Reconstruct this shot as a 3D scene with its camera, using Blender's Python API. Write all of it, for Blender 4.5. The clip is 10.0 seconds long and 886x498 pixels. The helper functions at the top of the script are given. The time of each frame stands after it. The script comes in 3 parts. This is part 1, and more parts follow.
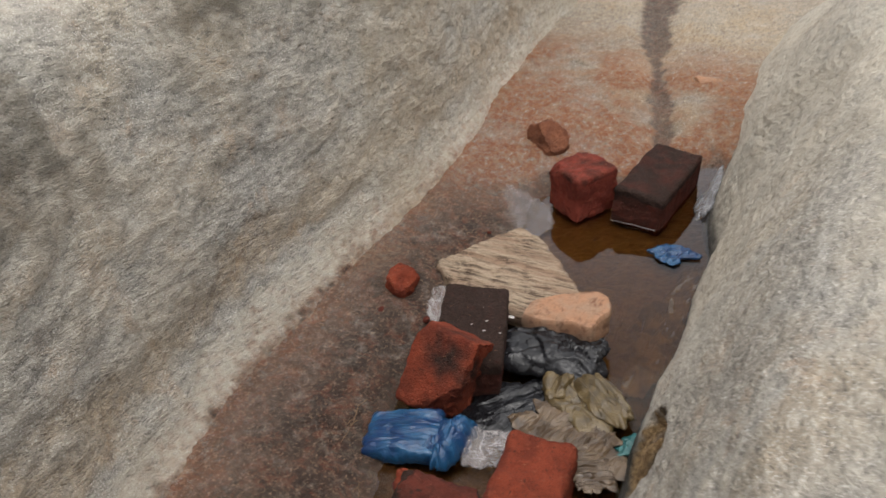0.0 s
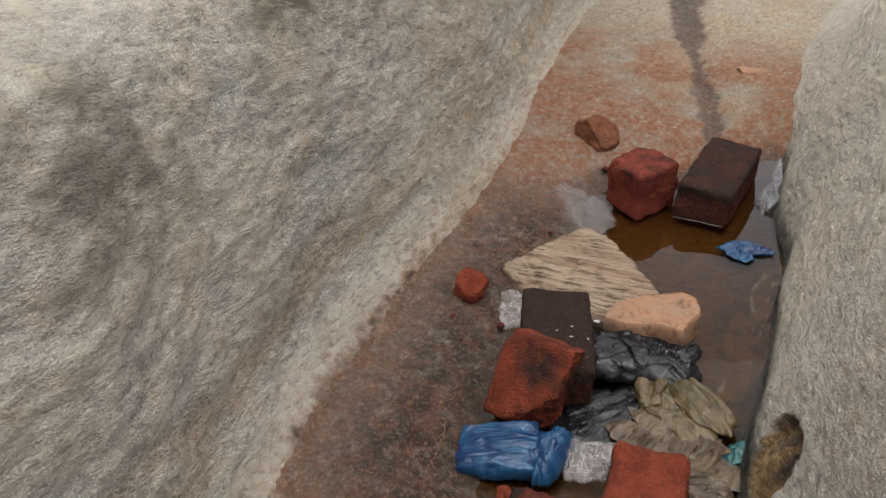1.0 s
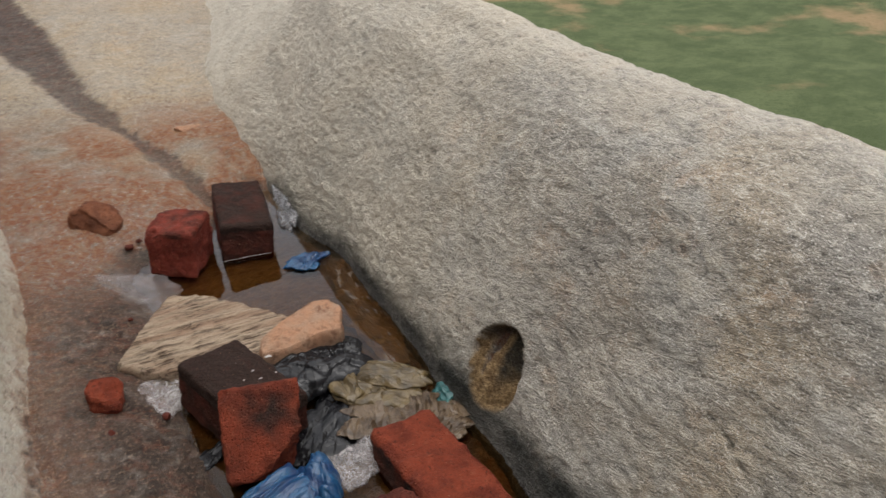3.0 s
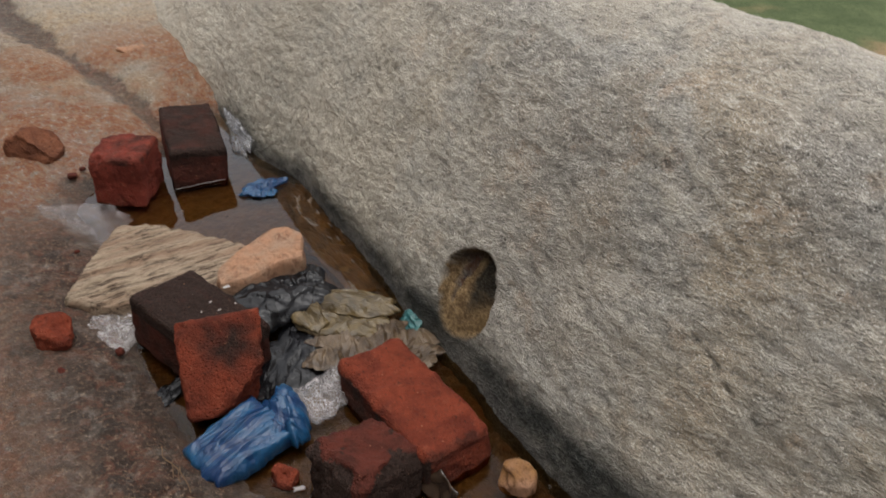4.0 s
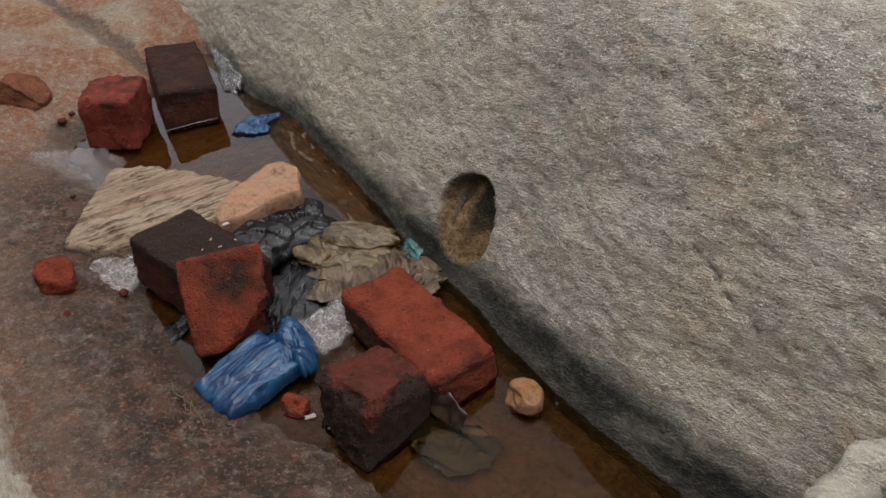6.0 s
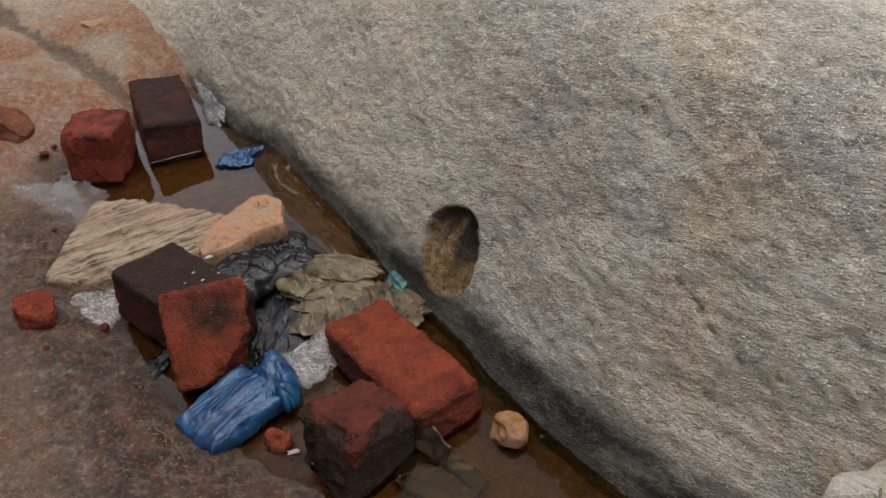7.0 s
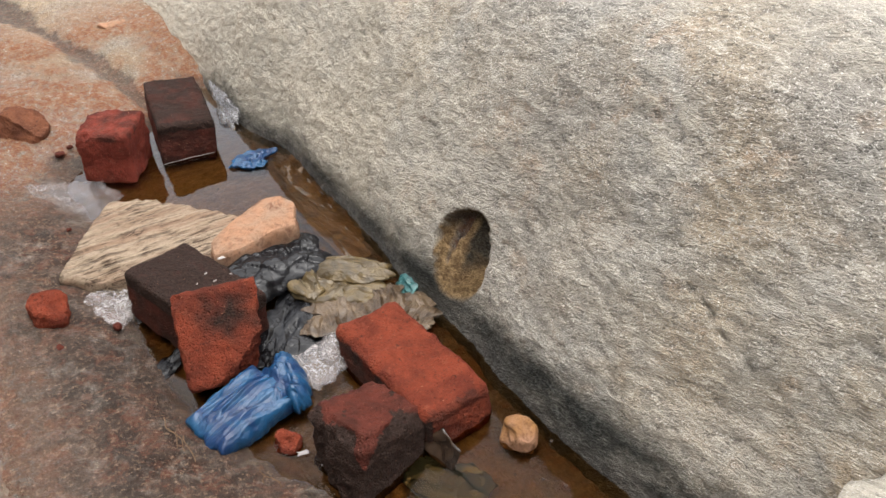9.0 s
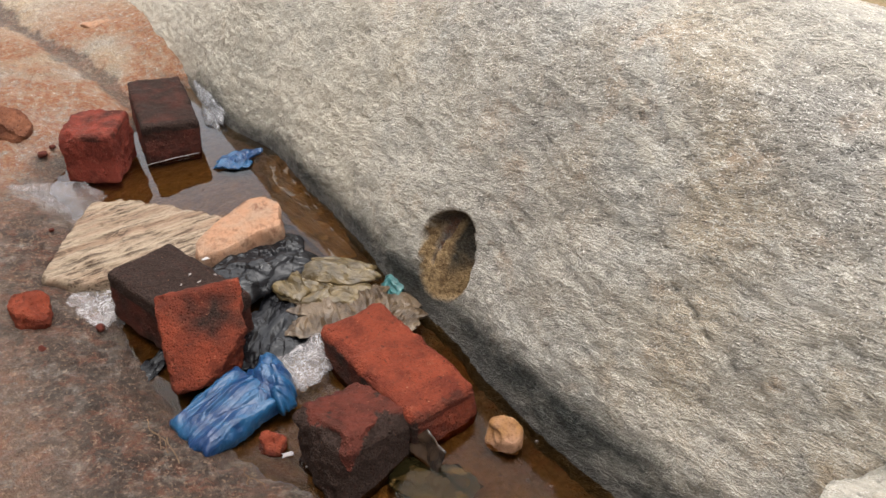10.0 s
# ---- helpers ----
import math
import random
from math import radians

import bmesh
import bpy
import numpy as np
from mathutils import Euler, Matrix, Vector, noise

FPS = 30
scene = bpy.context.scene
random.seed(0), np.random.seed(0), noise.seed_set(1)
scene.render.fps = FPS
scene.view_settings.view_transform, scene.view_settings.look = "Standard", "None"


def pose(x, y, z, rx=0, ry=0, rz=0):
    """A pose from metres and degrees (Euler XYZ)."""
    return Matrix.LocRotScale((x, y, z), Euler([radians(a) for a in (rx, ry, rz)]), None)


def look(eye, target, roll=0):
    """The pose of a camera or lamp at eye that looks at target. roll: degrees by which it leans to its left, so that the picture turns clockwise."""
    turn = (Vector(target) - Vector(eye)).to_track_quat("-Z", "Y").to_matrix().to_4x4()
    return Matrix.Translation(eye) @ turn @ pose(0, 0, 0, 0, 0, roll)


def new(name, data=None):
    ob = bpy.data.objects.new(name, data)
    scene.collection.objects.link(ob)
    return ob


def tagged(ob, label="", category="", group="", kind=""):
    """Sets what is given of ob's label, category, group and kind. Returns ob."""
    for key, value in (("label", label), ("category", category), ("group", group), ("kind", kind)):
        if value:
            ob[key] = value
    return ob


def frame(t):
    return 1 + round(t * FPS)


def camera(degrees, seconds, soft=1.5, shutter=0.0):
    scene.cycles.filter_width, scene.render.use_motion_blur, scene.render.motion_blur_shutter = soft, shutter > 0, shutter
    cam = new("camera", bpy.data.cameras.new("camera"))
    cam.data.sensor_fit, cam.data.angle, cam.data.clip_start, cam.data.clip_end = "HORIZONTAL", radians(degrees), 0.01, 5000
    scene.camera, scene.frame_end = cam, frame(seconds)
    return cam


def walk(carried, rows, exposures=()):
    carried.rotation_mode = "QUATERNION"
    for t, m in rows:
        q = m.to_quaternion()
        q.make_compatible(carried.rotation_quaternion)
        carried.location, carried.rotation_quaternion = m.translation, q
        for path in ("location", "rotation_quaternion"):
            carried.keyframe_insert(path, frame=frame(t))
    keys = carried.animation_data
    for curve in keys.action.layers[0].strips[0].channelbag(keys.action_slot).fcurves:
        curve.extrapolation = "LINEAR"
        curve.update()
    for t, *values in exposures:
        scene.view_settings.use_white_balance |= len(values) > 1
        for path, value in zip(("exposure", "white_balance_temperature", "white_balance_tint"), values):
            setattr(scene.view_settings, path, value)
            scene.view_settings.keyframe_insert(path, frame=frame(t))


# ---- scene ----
cam = camera(56.9, 10.0, shutter=0.4)
PATH = [
    (0, (0.6459, -0.5575, 0.9367), (-0.6869, 0.4774, -0.1374), -5.79),
    (0.5, (0.5345, -0.5799, 0.9302), (-0.7533, 0.4471, -0.2057), -6.04),
    (1, (0.489, -0.643, 0.927), (-0.807, 0.427, -0.157), -6.3),
    (1.5, (0.4351, -0.6611, 0.8913), (-0.7755, 0.5068, -0.1906), -6.84),
    (2, (0.311, -0.705, 0.862), (-0.638, 0.711, -0.185), -7.8),
    (2.5, (0.1767, -0.8386, 0.8779), (-0.2081, 0.8638, -0.0982), -3.4),
    (3, (0.082, -0.8896, 0.889), (0.158, 0.8423, -0.1074), -2.89),
    (3.2, (0.0702, -0.8796, 0.8797), (0.1798, 0.8501, -0.1194), -2.64),
    (4.3, (0.0669, -0.8376, 0.8393), (0.2718, 0.7603, -0.3455), -3.08),
    (4.5, (0.0652, -0.8408, 0.8362), (0.2723, 0.7503, -0.357), -4.8),
    (5, (0.067, -0.8486, 0.8326), (0.2414, 0.7146, -0.4024), -5.59),
    (5.2, (0.0656, -0.8489, 0.8324), (0.225, 0.697, -0.4259), -5.55),
    (6.3, (0.0645, -0.8476, 0.8329), (0.2196, 0.6931, -0.4327), -4.58),
    (6.5, (0.065, -0.847, 0.8337), (0.215, 0.714, -0.4068), -5.23),
    (7, (0.0648, -0.8479, 0.8351), (0.2679, 0.7329, -0.3736), -3.85),
    (7.5, (0.0653, -0.8488, 0.8368), (0.2884, 0.7288, -0.3707), -3.32),
    (8, (0.0656, -0.849, 0.8373), (0.2938, 0.7285, -0.3721), -2.94),
    (8.5, (0.0654, -0.8479, 0.8367), (0.2475, 0.7371, -0.3695), -3.81),
    (9, (0.0665, -0.8485, 0.836), (0.2406, 0.7405, -0.3659), -4.02),
    (9.5, (0.0672, -0.8484, 0.8356), (0.2712, 0.7371, -0.3668), -3.71),
    (10, (0.0672, -0.8488, 0.8351), (0.2753, 0.7376, -0.3658), -3.2),
]
EXPOSURES = [(0.0, 0.8), (1.0, 0.73), (2.0, 0.76), (3.0, 0.65), (5.0, 0.57), (6.5, 0.55), (7.0, 0.62), (7.5, 0.85), (8.0, 1.2), (10.0, 1.44)]
walk(cam, [(t, look(eye, target, roll)) for t, eye, target, roll in PATH], EXPOSURES)

# ---- light: bright hazy sky, soft high sun ----
SUN_ELEVATION, SUN_AZIMUTH = 81.0, 95.0
world = bpy.data.worlds.new("world")
scene.world = world
world.use_nodes = True
wn, wl = world.node_tree.nodes, world.node_tree.links
sky = wn.new("ShaderNodeTexSky")
sky.sky_type = "NISHITA"
sky.sun_disc = False
sky.sun_elevation, sky.sun_rotation = radians(SUN_ELEVATION), radians(SUN_AZIMUTH)
sky.dust_density, sky.ozone_density = 4.0, 1.0
pale = wn.new("ShaderNodeHueSaturation")
pale.inputs["Saturation"].default_value = 0.25
wl.new(sky.outputs[0], pale.inputs["Color"])
wl.new(pale.outputs[0], wn["Background"].inputs["Color"])
wn["Background"].inputs["Strength"].default_value = 0.15
sun = new("sun", bpy.data.lights.new("sun", "SUN"))
sun.data.energy, sun.data.angle, sun.data.color = 0.9, radians(110), (1.0, 0.95, 0.87)
sa, se = radians(SUN_AZIMUTH), radians(SUN_ELEVATION)
sun.matrix_world = look((math.sin(sa) * math.cos(se) * 9, math.cos(sa) * math.cos(se) * 9, math.sin(se) * 9), (0, 0, 0))


# ---- material helpers ----
class Nodes:
    def __init__(self, name):
        self.mat = bpy.data.materials.new(name)
        self.mat.use_nodes = True
        self.n, self.l = self.mat.node_tree.nodes, self.mat.node_tree.links
        self.bsdf = self.n["Principled BSDF"]

    def put(self, sock, value):
        if isinstance(value, bpy.types.NodeSocket):
            self.l.new(value, sock)
        elif isinstance(value, (tuple, list)) and len(value) == 3 and sock.type == "RGBA":
            sock.default_value = (*value, 1)
        else:
            sock.default_value = value

    def coords(self, scale=(1, 1, 1), turn=(0, 0, 0), source="Object"):
        c = self.n.new("ShaderNodeTexCoord")
        m = self.n.new("ShaderNodeMapping")
        m.vector_type = "TEXTURE"
        m.inputs["Scale"].default_value = scale
        m.inputs["Rotation"].default_value = [radians(a) for a in turn]
        self.l.new(c.outputs[source], m.inputs["Vector"])
        return m.outputs[0]

    def noise(self, vector, scale, detail=4.0, rough=0.6, distort=0.0):
        t = self.n.new("ShaderNodeTexNoise")
        for k, v in (("Vector", vector), ("Scale", scale), ("Detail", detail), ("Roughness", rough), ("Distortion", distort)):
            self.put(t.inputs[k], v)
        return t.outputs["Fac"]

    def cells(self, vector, scale, feature="F1"):
        t = self.n.new("ShaderNodeTexVoronoi")
        t.feature = feature
        self.put(t.inputs["Vector"], vector)
        self.put(t.inputs["Scale"], scale)
        return t.outputs["Distance"]

    def step(self, value, a, b, lo=0.0, hi=1.0):
        r = self.n.new("ShaderNodeMapRange")
        r.interpolation_type = "SMOOTHSTEP"
        for k, v in zip(("Value", "From Min", "From Max", "To Min", "To Max"), (value, a, b, lo, hi)):
            self.put(r.inputs[k], v)
        return r.outputs[0]

    def math(self, op, a, b=0.0):
        m = self.n.new("ShaderNodeMath")
        m.operation = op
        self.put(m.inputs[0], a)
        self.put(m.inputs[1], b)
        return m.outputs[0]

    def mix(self, fac, a, b, mode="MIX"):
        m = self.n.new("ShaderNodeMix")
        m.data_type, m.blend_type = "RGBA", mode
        self.put(m.inputs[0], fac)
        self.put(m.inputs[6], a)
        self.put(m.inputs[7], b)
        return m.outputs[2]

    def attr(self, name):
        a = self.n.new("ShaderNodeAttribute")
        a.attribute_name = name
        return a.outputs["Fac"]

    def bump(self, height, distance, strength=1.0, normal=None):
        b = self.n.new("ShaderNodeBump")
        self.put(b.inputs["Height"], height)
        b.inputs["Distance"].default_value = distance
        b.inputs["Strength"].default_value = strength
        if normal is not None:
            self.l.new(normal, b.inputs["Normal"])
        return b.outputs[0]

    def done(self, **values):
        for k, v in values.items():
            self.put(self.bsdf.inputs[k.replace("_", " ")], v)
        return self.mat


# ---- materials ----
def make_granite():
    k = Nodes("granite")
    grain = k.coords((1, 2.3, 1), (-14, 0, 25))
    plain = k.coords()
    broad = k.noise(plain, 5.0, 4, 0.6, 0.4)
    patch = k.noise(plain, 2.2, 3, 0.55)
    blot = k.noise(grain, 24.0, 5, 0.7, 0.3)
    mid = k.noise(grain, 105.0, 4, 0.72, 0.3)
    fine = k.noise(grain, 330.0, 3, 0.75, 0.3)
    speck = k.noise(plain, 380.0, 2, 0.6)
    seam = k.math("ABSOLUTE", k.math("SUBTRACT", k.noise(k.coords((1, 5.0, 1), (-18, 0, 24)), 13.0, 5, 0.65, 0.5), 0.5))
    col = k.mix(k.step(patch, 0.38, 0.62), (0.29, 0.27, 0.24), (0.37, 0.30, 0.215))
    col = k.mix(k.step(broad, 0.38, 0.66), col, (0.315, 0.30, 0.27))
    col = k.mix(k.math("MULTIPLY", k.step(k.noise(plain, 13.0, 4, 0.65, 0.3), 0.54, 0.68), 0.42), col, (0.43, 0.275, 0.165))
    col = k.mix(k.math("MULTIPLY", k.step(blot, 0.49, 0.34), 0.42), col, (0.18, 0.17, 0.155))
    col = k.mix(k.math("MULTIPLY", k.step(blot, 0.54, 0.68), 0.5), col, (0.47, 0.45, 0.41))
    col = k.mix(k.math("MULTIPLY", k.step(mid, 0.52, 0.66), 0.75), col, (0.53, 0.49, 0.42))
    col = k.mix(k.math("MULTIPLY", k.step(mid, 0.47, 0.34), 0.66), col, (0.12, 0.112, 0.10))
    col = k.mix(k.math("MULTIPLY", k.step(fine, 0.46, 0.35), 0.68), col, (0.075, 0.07, 0.062))
    col = k.mix(k.math("MULTIPLY", k.step(speck, 0.57, 0.66), 0.68), col, (0.72, 0.69, 0.63))
    col = k.mix(k.math("MULTIPLY", k.math("MULTIPLY", k.step(seam, 0.008, 0.0), k.step(k.noise(plain, 9.0, 3), 0.52, 0.60)), 0.75), col, (0.06, 0.056, 0.05))
    # weathering of the rock: iron stain, sandy crust, algae with painted shade, pale crust with painted highlights,
    # wetness
    red = k.math("MULTIPLY", k.attr("red"), k.step(k.noise(plain, 75.0, 5, 0.78, 0.3), 0.32, 0.54))
    redcol = k.mix(k.step(k.noise(plain, 150.0, 3), 0.40, 0.62), (0.235, 0.078, 0.036), (0.30, 0.155, 0.085))
    redcol = k.mix(k.math("MULTIPLY", k.step(k.noise(plain, 34.0, 4, 0.7), 0.50, 0.64), 0.6), redcol, (0.27, 0.195, 0.135))
    col = k.mix(red, col, redcol)
    brown = k.math("MULTIPLY", k.attr("silt"), k.step(k.noise(plain, 38.0, 5, 0.7), 0.25, 0.52, 0.6, 1.0))
    siltcol = k.mix(k.step(k.noise(plain, 13.0, 5, 0.7, 0.6), 0.38, 0.62), (0.018, 0.0095, 0.007), (0.052, 0.030, 0.021))
    siltcol = k.mix(k.math("MULTIPLY", k.step(k.noise(plain, 31.0, 5, 0.75, 0.5), 0.48, 0.60), 0.8), siltcol, (0.105, 0.036, 0.019))
    siltcol = k.mix(k.math("MULTIPLY", k.step(k.noise(plain, 58.0, 5, 0.75, 0.4), 0.53, 0.65), 0.6), siltcol, (0.145, 0.094, 0.066))
    siltcol = k.mix(k.math("MULTIPLY", k.step(k.noise(plain, 150.0, 4, 0.75, 0.3), 0.54, 0.64), 0.6), siltcol, (0.29, 0.20, 0.135))
    siltcol = k.mix(k.math("MULTIPLY", k.step(k.noise(plain, 120.0, 4, 0.75, 0.5), 0.46, 0.36), 0.75), siltcol, (0.018, 0.011, 0.009))
    col = k.mix(brown, col, siltcol)
    col = k.mix(k.attr("ochre"), col, k.mix(k.step(k.math("ADD", k.math("MULTIPLY", fine, 0.4), k.math("MULTIPLY", k.noise(plain, 60.0, 5, 0.7), 0.6)), 0.40, 0.60), (0.13, 0.075, 0.030), (0.36, 0.24, 0.115)))
    col = k.mix(k.math("MULTIPLY", k.attr("pale"), k.step(mid, 0.3, 0.6, 0.35, 0.9)), col, (0.475, 0.43, 0.35))
    # this mask holds algae and, in the bowl, shade put into the colour
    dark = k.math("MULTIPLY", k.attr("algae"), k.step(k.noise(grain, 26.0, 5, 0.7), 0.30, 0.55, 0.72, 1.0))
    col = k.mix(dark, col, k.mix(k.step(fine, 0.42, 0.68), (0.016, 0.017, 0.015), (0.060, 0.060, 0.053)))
    wet = k.attr("wet")
    col = k.mix(k.math("MULTIPLY", wet, 0.45), col, k.mix(0.8, col, (0.055, 0.036, 0.02)))
    rough = k.step(wet, 0.0, 1.0, 0.88, 0.36)
    h = k.math("ADD", k.math("ADD", mid, k.math("MULTIPLY", blot, 0.55)), k.math("ADD", k.math("MULTIPLY", fine, 0.7), k.step(seam, 0.012, 0.0, 0.0, -0.12)))
    n = k.bump(h, 0.0072, 1.0)
    return k.done(Base_Color=col, Roughness=rough, Normal=n, Specular_IOR_Level=k.step(wet, 0.0, 1.0, 0.2, 0.5))


def make_brick(name, base, dark, pale):
    k = Nodes(name)
    v = k.coords()
    big, mid, fine = k.noise(v, 22.0, 4, 0.65, 0.3), k.noise(v, 80.0, 4, 0.7), k.noise(v, 360.0, 3, 0.7)
    col = k.mix(k.step(big, 0.35, 0.68), base, dark)
    col = k.mix(k.math("MULTIPLY", k.step(mid, 0.55, 0.75), 0.6), col, pale)
    col = k.mix(k.math("MULTIPLY", k.step(fine, 0.45, 0.30), 0.6), col, (0.05, 0.018, 0.012))
    soot_shade = k.math("MULTIPLY", k.attr("soot_shade"), k.step(mid, 0.25, 0.5, 0.85, 1.0))
    col = k.mix(soot_shade, col, k.mix(k.step(fine, 0.4, 0.7), (0.020, 0.012, 0.0095), (0.045, 0.028, 0.022)))
    pits = k.step(k.cells(v, 170.0), 0.05, 0.4)
    col = k.mix(k.math("MULTIPLY", k.step(k.noise(v, 130.0, 3, 0.7), 0.40, 0.30), 0.75), col, (0.035, 0.014, 0.010))
    col = k.mix(k.step(k.noise(v, 260.0, 2, 0.6), 0.70, 0.78), col, (0.33, 0.17, 0.10))
    h = k.math("ADD", k.math("MULTIPLY", mid, 1.0), k.math("ADD", k.math("MULTIPLY", fine, 0.5), k.math("MULTIPLY", pits, 0.35)))
    return k.done(Base_Color=col, Roughness=k.step(big, 0.3, 0.7, 0.8, 0.95), Normal=k.bump(h, 0.006, 1.0), Specular_IOR_Level=0.12)


def make_stone(name, a, b, vein, stretch=(1, 1, 1), turn=(0, 0, 0), scale=40.0, veins=0.51):
    k = Nodes(name)
    v = k.coords(stretch, turn)
    big, mid, fine = k.noise(v, scale * 0.4, 3), k.noise(v, scale, 5, 0.7, 0.5), k.noise(v, scale * 6, 3, 0.7)
    col = k.mix(k.step(big, 0.35, 0.65), a, b)
    col = k.mix(k.math("MULTIPLY", k.step(mid, veins, 0.36), k.step(k.noise(k.coords(), 14.0, 3), 0.36, 0.60, 0.45, 1.0)), col, vein)
    col = k.mix(k.math("MULTIPLY", k.step(fine, 0.46, 0.32), 0.55), col, vein)
    h = k.math("ADD", mid, k.math("MULTIPLY", fine, 0.4))
    return k.done(Base_Color=col, Roughness=0.8, Normal=k.bump(h, 0.005, 0.9), Specular_IOR_Level=0.3)


def make_film(name, a, b, rough, bump=0.003, scale=60.0, spec=0.5):
    k = Nodes(name)
    v = k.coords()
    big = k.noise(v, scale * 0.5, 3, 0.5, 0.8)
    col = k.mix(k.step(big, 0.35, 0.65), a, b)
    fine = k.math("ABSOLUTE", k.math("SUBTRACT", k.noise(v, scale * 2.0, 2, 0.5, 0.8), 0.5))
    h = k.math("ADD", k.math("MULTIPLY", fine, -1.0), k.math("MULTIPLY", big, 0.6))
    return k.done(Base_Color=col, Roughness=rough, Normal=k.bump(h, bump, 0.6), Specular_IOR_Level=spec)


def make_clear_film(name, colour, least, most, thin=0.045, lines=15.0, cloud=0.9):
    k = Nodes(name)
    v = k.coords()
    line = k.math("ABSOLUTE", k.math("SUBTRACT", k.noise(v, lines, 3, 0.5, 1.2), 0.5))
    haze = k.noise(v, 11.0, 3, 0.5, 0.6)
    clear = k.n.new("ShaderNodeBsdfTransparent")
    m = k.n.new("ShaderNodeMixShader")
    k.put(m.inputs[0], k.math("MAXIMUM", k.step(line, thin, 0.0, least, most), k.step(haze, 0.44, 0.62, least, most * cloud)))
    k.done(Base_Color=colour, Roughness=0.25, Normal=k.bump(line, 0.005, 0.7))
    k.l.new(clear.outputs[0], m.inputs[1])
    k.l.new(k.bsdf.outputs[0], m.inputs[2])
    k.l.new(m.outputs[0], k.n["Material Output"].inputs["Surface"])
    return k.mat


def make_water():
    k = Nodes("water")
    v = k.coords()
    ripple = k.bump(k.noise(v, 14.0, 2, 0.5), 0.0008, 0.5)
    clear = k.n.new("ShaderNodeBsdfTransparent")
    clear.inputs["Color"].default_value = (0.66, 0.50, 0.29, 1)
    gloss = k.n.new("ShaderNodeBsdfGlossy")
    gloss.inputs["Roughness"].default_value = 0.02
    k.l.new(ripple, gloss.inputs["Normal"])
    fres = k.n.new("ShaderNodeFresnel")
    fres.inputs["IOR"].default_value = 1.33
    m = k.n.new("ShaderNodeMixShader")
    k.put(m.inputs[0], k.math("MINIMUM", k.math("MAXIMUM", k.math("SUBTRACT", k.math("MULTIPLY", fres.outputs[0], 3.4), 0.064), 0.014), 1.0))
    k.l.new(clear.outputs[0], m.inputs[1])
    k.l.new(gloss.outputs[0], m.inputs[2])
    k.l.new(m.outputs[0], k.n["Material Output"].inputs["Surface"])
    return k.mat


def make_field():
    k = Nodes("field_grass")
    v = k.coords()
    big, mid, fine = k.noise(v, 0.5, 4, 0.6), k.noise(v, 2.5, 5, 0.7), k.noise(v, 30.0, 4, 0.7)
    col = k.mix(k.step(mid, 0.35, 0.65), (0.065, 0.085, 0.038), (0.10, 0.122, 0.058))
    col = k.mix(k.step(big, 0.54, 0.66), col, (0.24, 0.17, 0.095))
    col = k.mix(k.math("MULTIPLY", k.step(fine, 0.5, 0.3), 0.6), col, (0.03, 0.045, 0.015))
    return k.done(Base_Color=col, Roughness=0.95, Normal=k.bump(fine, 0.03, 0.8), Specular_IOR_Level=0.1)


GRANITE, WATER, FIELD = make_granite(), make_water(), make_field()
BRICK_RED = make_brick("fired_brick_red", (0.195, 0.041, 0.020), (0.110, 0.024, 0.014), (0.24, 0.076, 0.041))
BRICK_DARK = make_brick("fired_brick_dark", (0.105, 0.026, 0.017), (0.055, 0.018, 0.013), (0.145, 0.046, 0.03))
BRICK_CRIMSON = make_brick("fired_brick_crimson", (0.20, 0.040, 0.026), (0.12, 0.026, 0.018), (0.26, 0.10, 0.06))
BRICK_BROWN = make_brick("fired_brick_brown", (0.19, 0.075, 0.04), (0.11, 0.045, 0.027), (0.24, 0.115, 0.07))
SLAB = make_stone("pale_stone", (0.335, 0.26, 0.185), (0.25, 0.165, 0.11), (0.050, 0.030, 0.018), (10.0, 1, 1), (0, 0, 20), 140.0, 0.56)
PINK = make_stone("pink_stone", (0.345, 0.185, 0.108), (0.30, 0.195, 0.13), (0.17, 0.085, 0.05), scale=60.0)
OCHRE = make_stone("ochre_stone", (0.25, 0.12, 0.04), (0.27, 0.145, 0.085), (0.10, 0.045, 0.018), scale=45.0)
BLUE_FILM = make_film("blue_film", (0.004, 0.024, 0.082), (0.010, 0.064, 0.145), 0.36, 0.004, 45.0)
BLACK_FILM = make_film("black_film", (0.005, 0.005, 0.006), (0.014, 0.014, 0.016), 0.23, 0.0035, 60.0, spec=0.34)
KHAKI_FILM = make_film("khaki_film", (0.050, 0.033, 0.012), (0.120, 0.084, 0.036), 0.36, 0.005, 60.0)
GREY_FILM = make_clear_film("grey_film", (0.20, 0.195, 0.20), 0.22, 0.72)
BROWN_FILM = make_film("brown_film", (0.048, 0.029, 0.015), (0.115, 0.078, 0.046), 0.32, 0.005, 70.0)
WHITE_FILM = make_film("white_film", (0.36, 0.33, 0.31), (0.22, 0.19, 0.175), 0.4)
DARK_FILM = make_film("dark_brown_film", (0.018, 0.012, 0.009), (0.055, 0.034, 0.022), 0.25, 0.003, 50.0)
TEAL_DARK_FILM = make_film("dark_teal_film", (0.008, 0.012, 0.013), (0.020, 0.028, 0.030), 0.15, 0.003, 40.0)
TEAL_FILM = make_film("teal_film", (0.008, 0.055, 0.058), (0.03, 0.125, 0.12), 0.35)
CLEAR_FILM = make_clear_film("clear_film", (0.33, 0.30, 0.30), 0.10, 0.46, 0.022, 26.0, 0.30)
MILKY_FILM = make_clear_film("milky_film", (0.44, 0.405, 0.40), 0.18, 0.64, 0.032, 34.0, 0.65)
STRAW = make_film("straw", (0.12, 0.07, 0.035), (0.18, 0.115, 0.06), 0.8, 0.001)


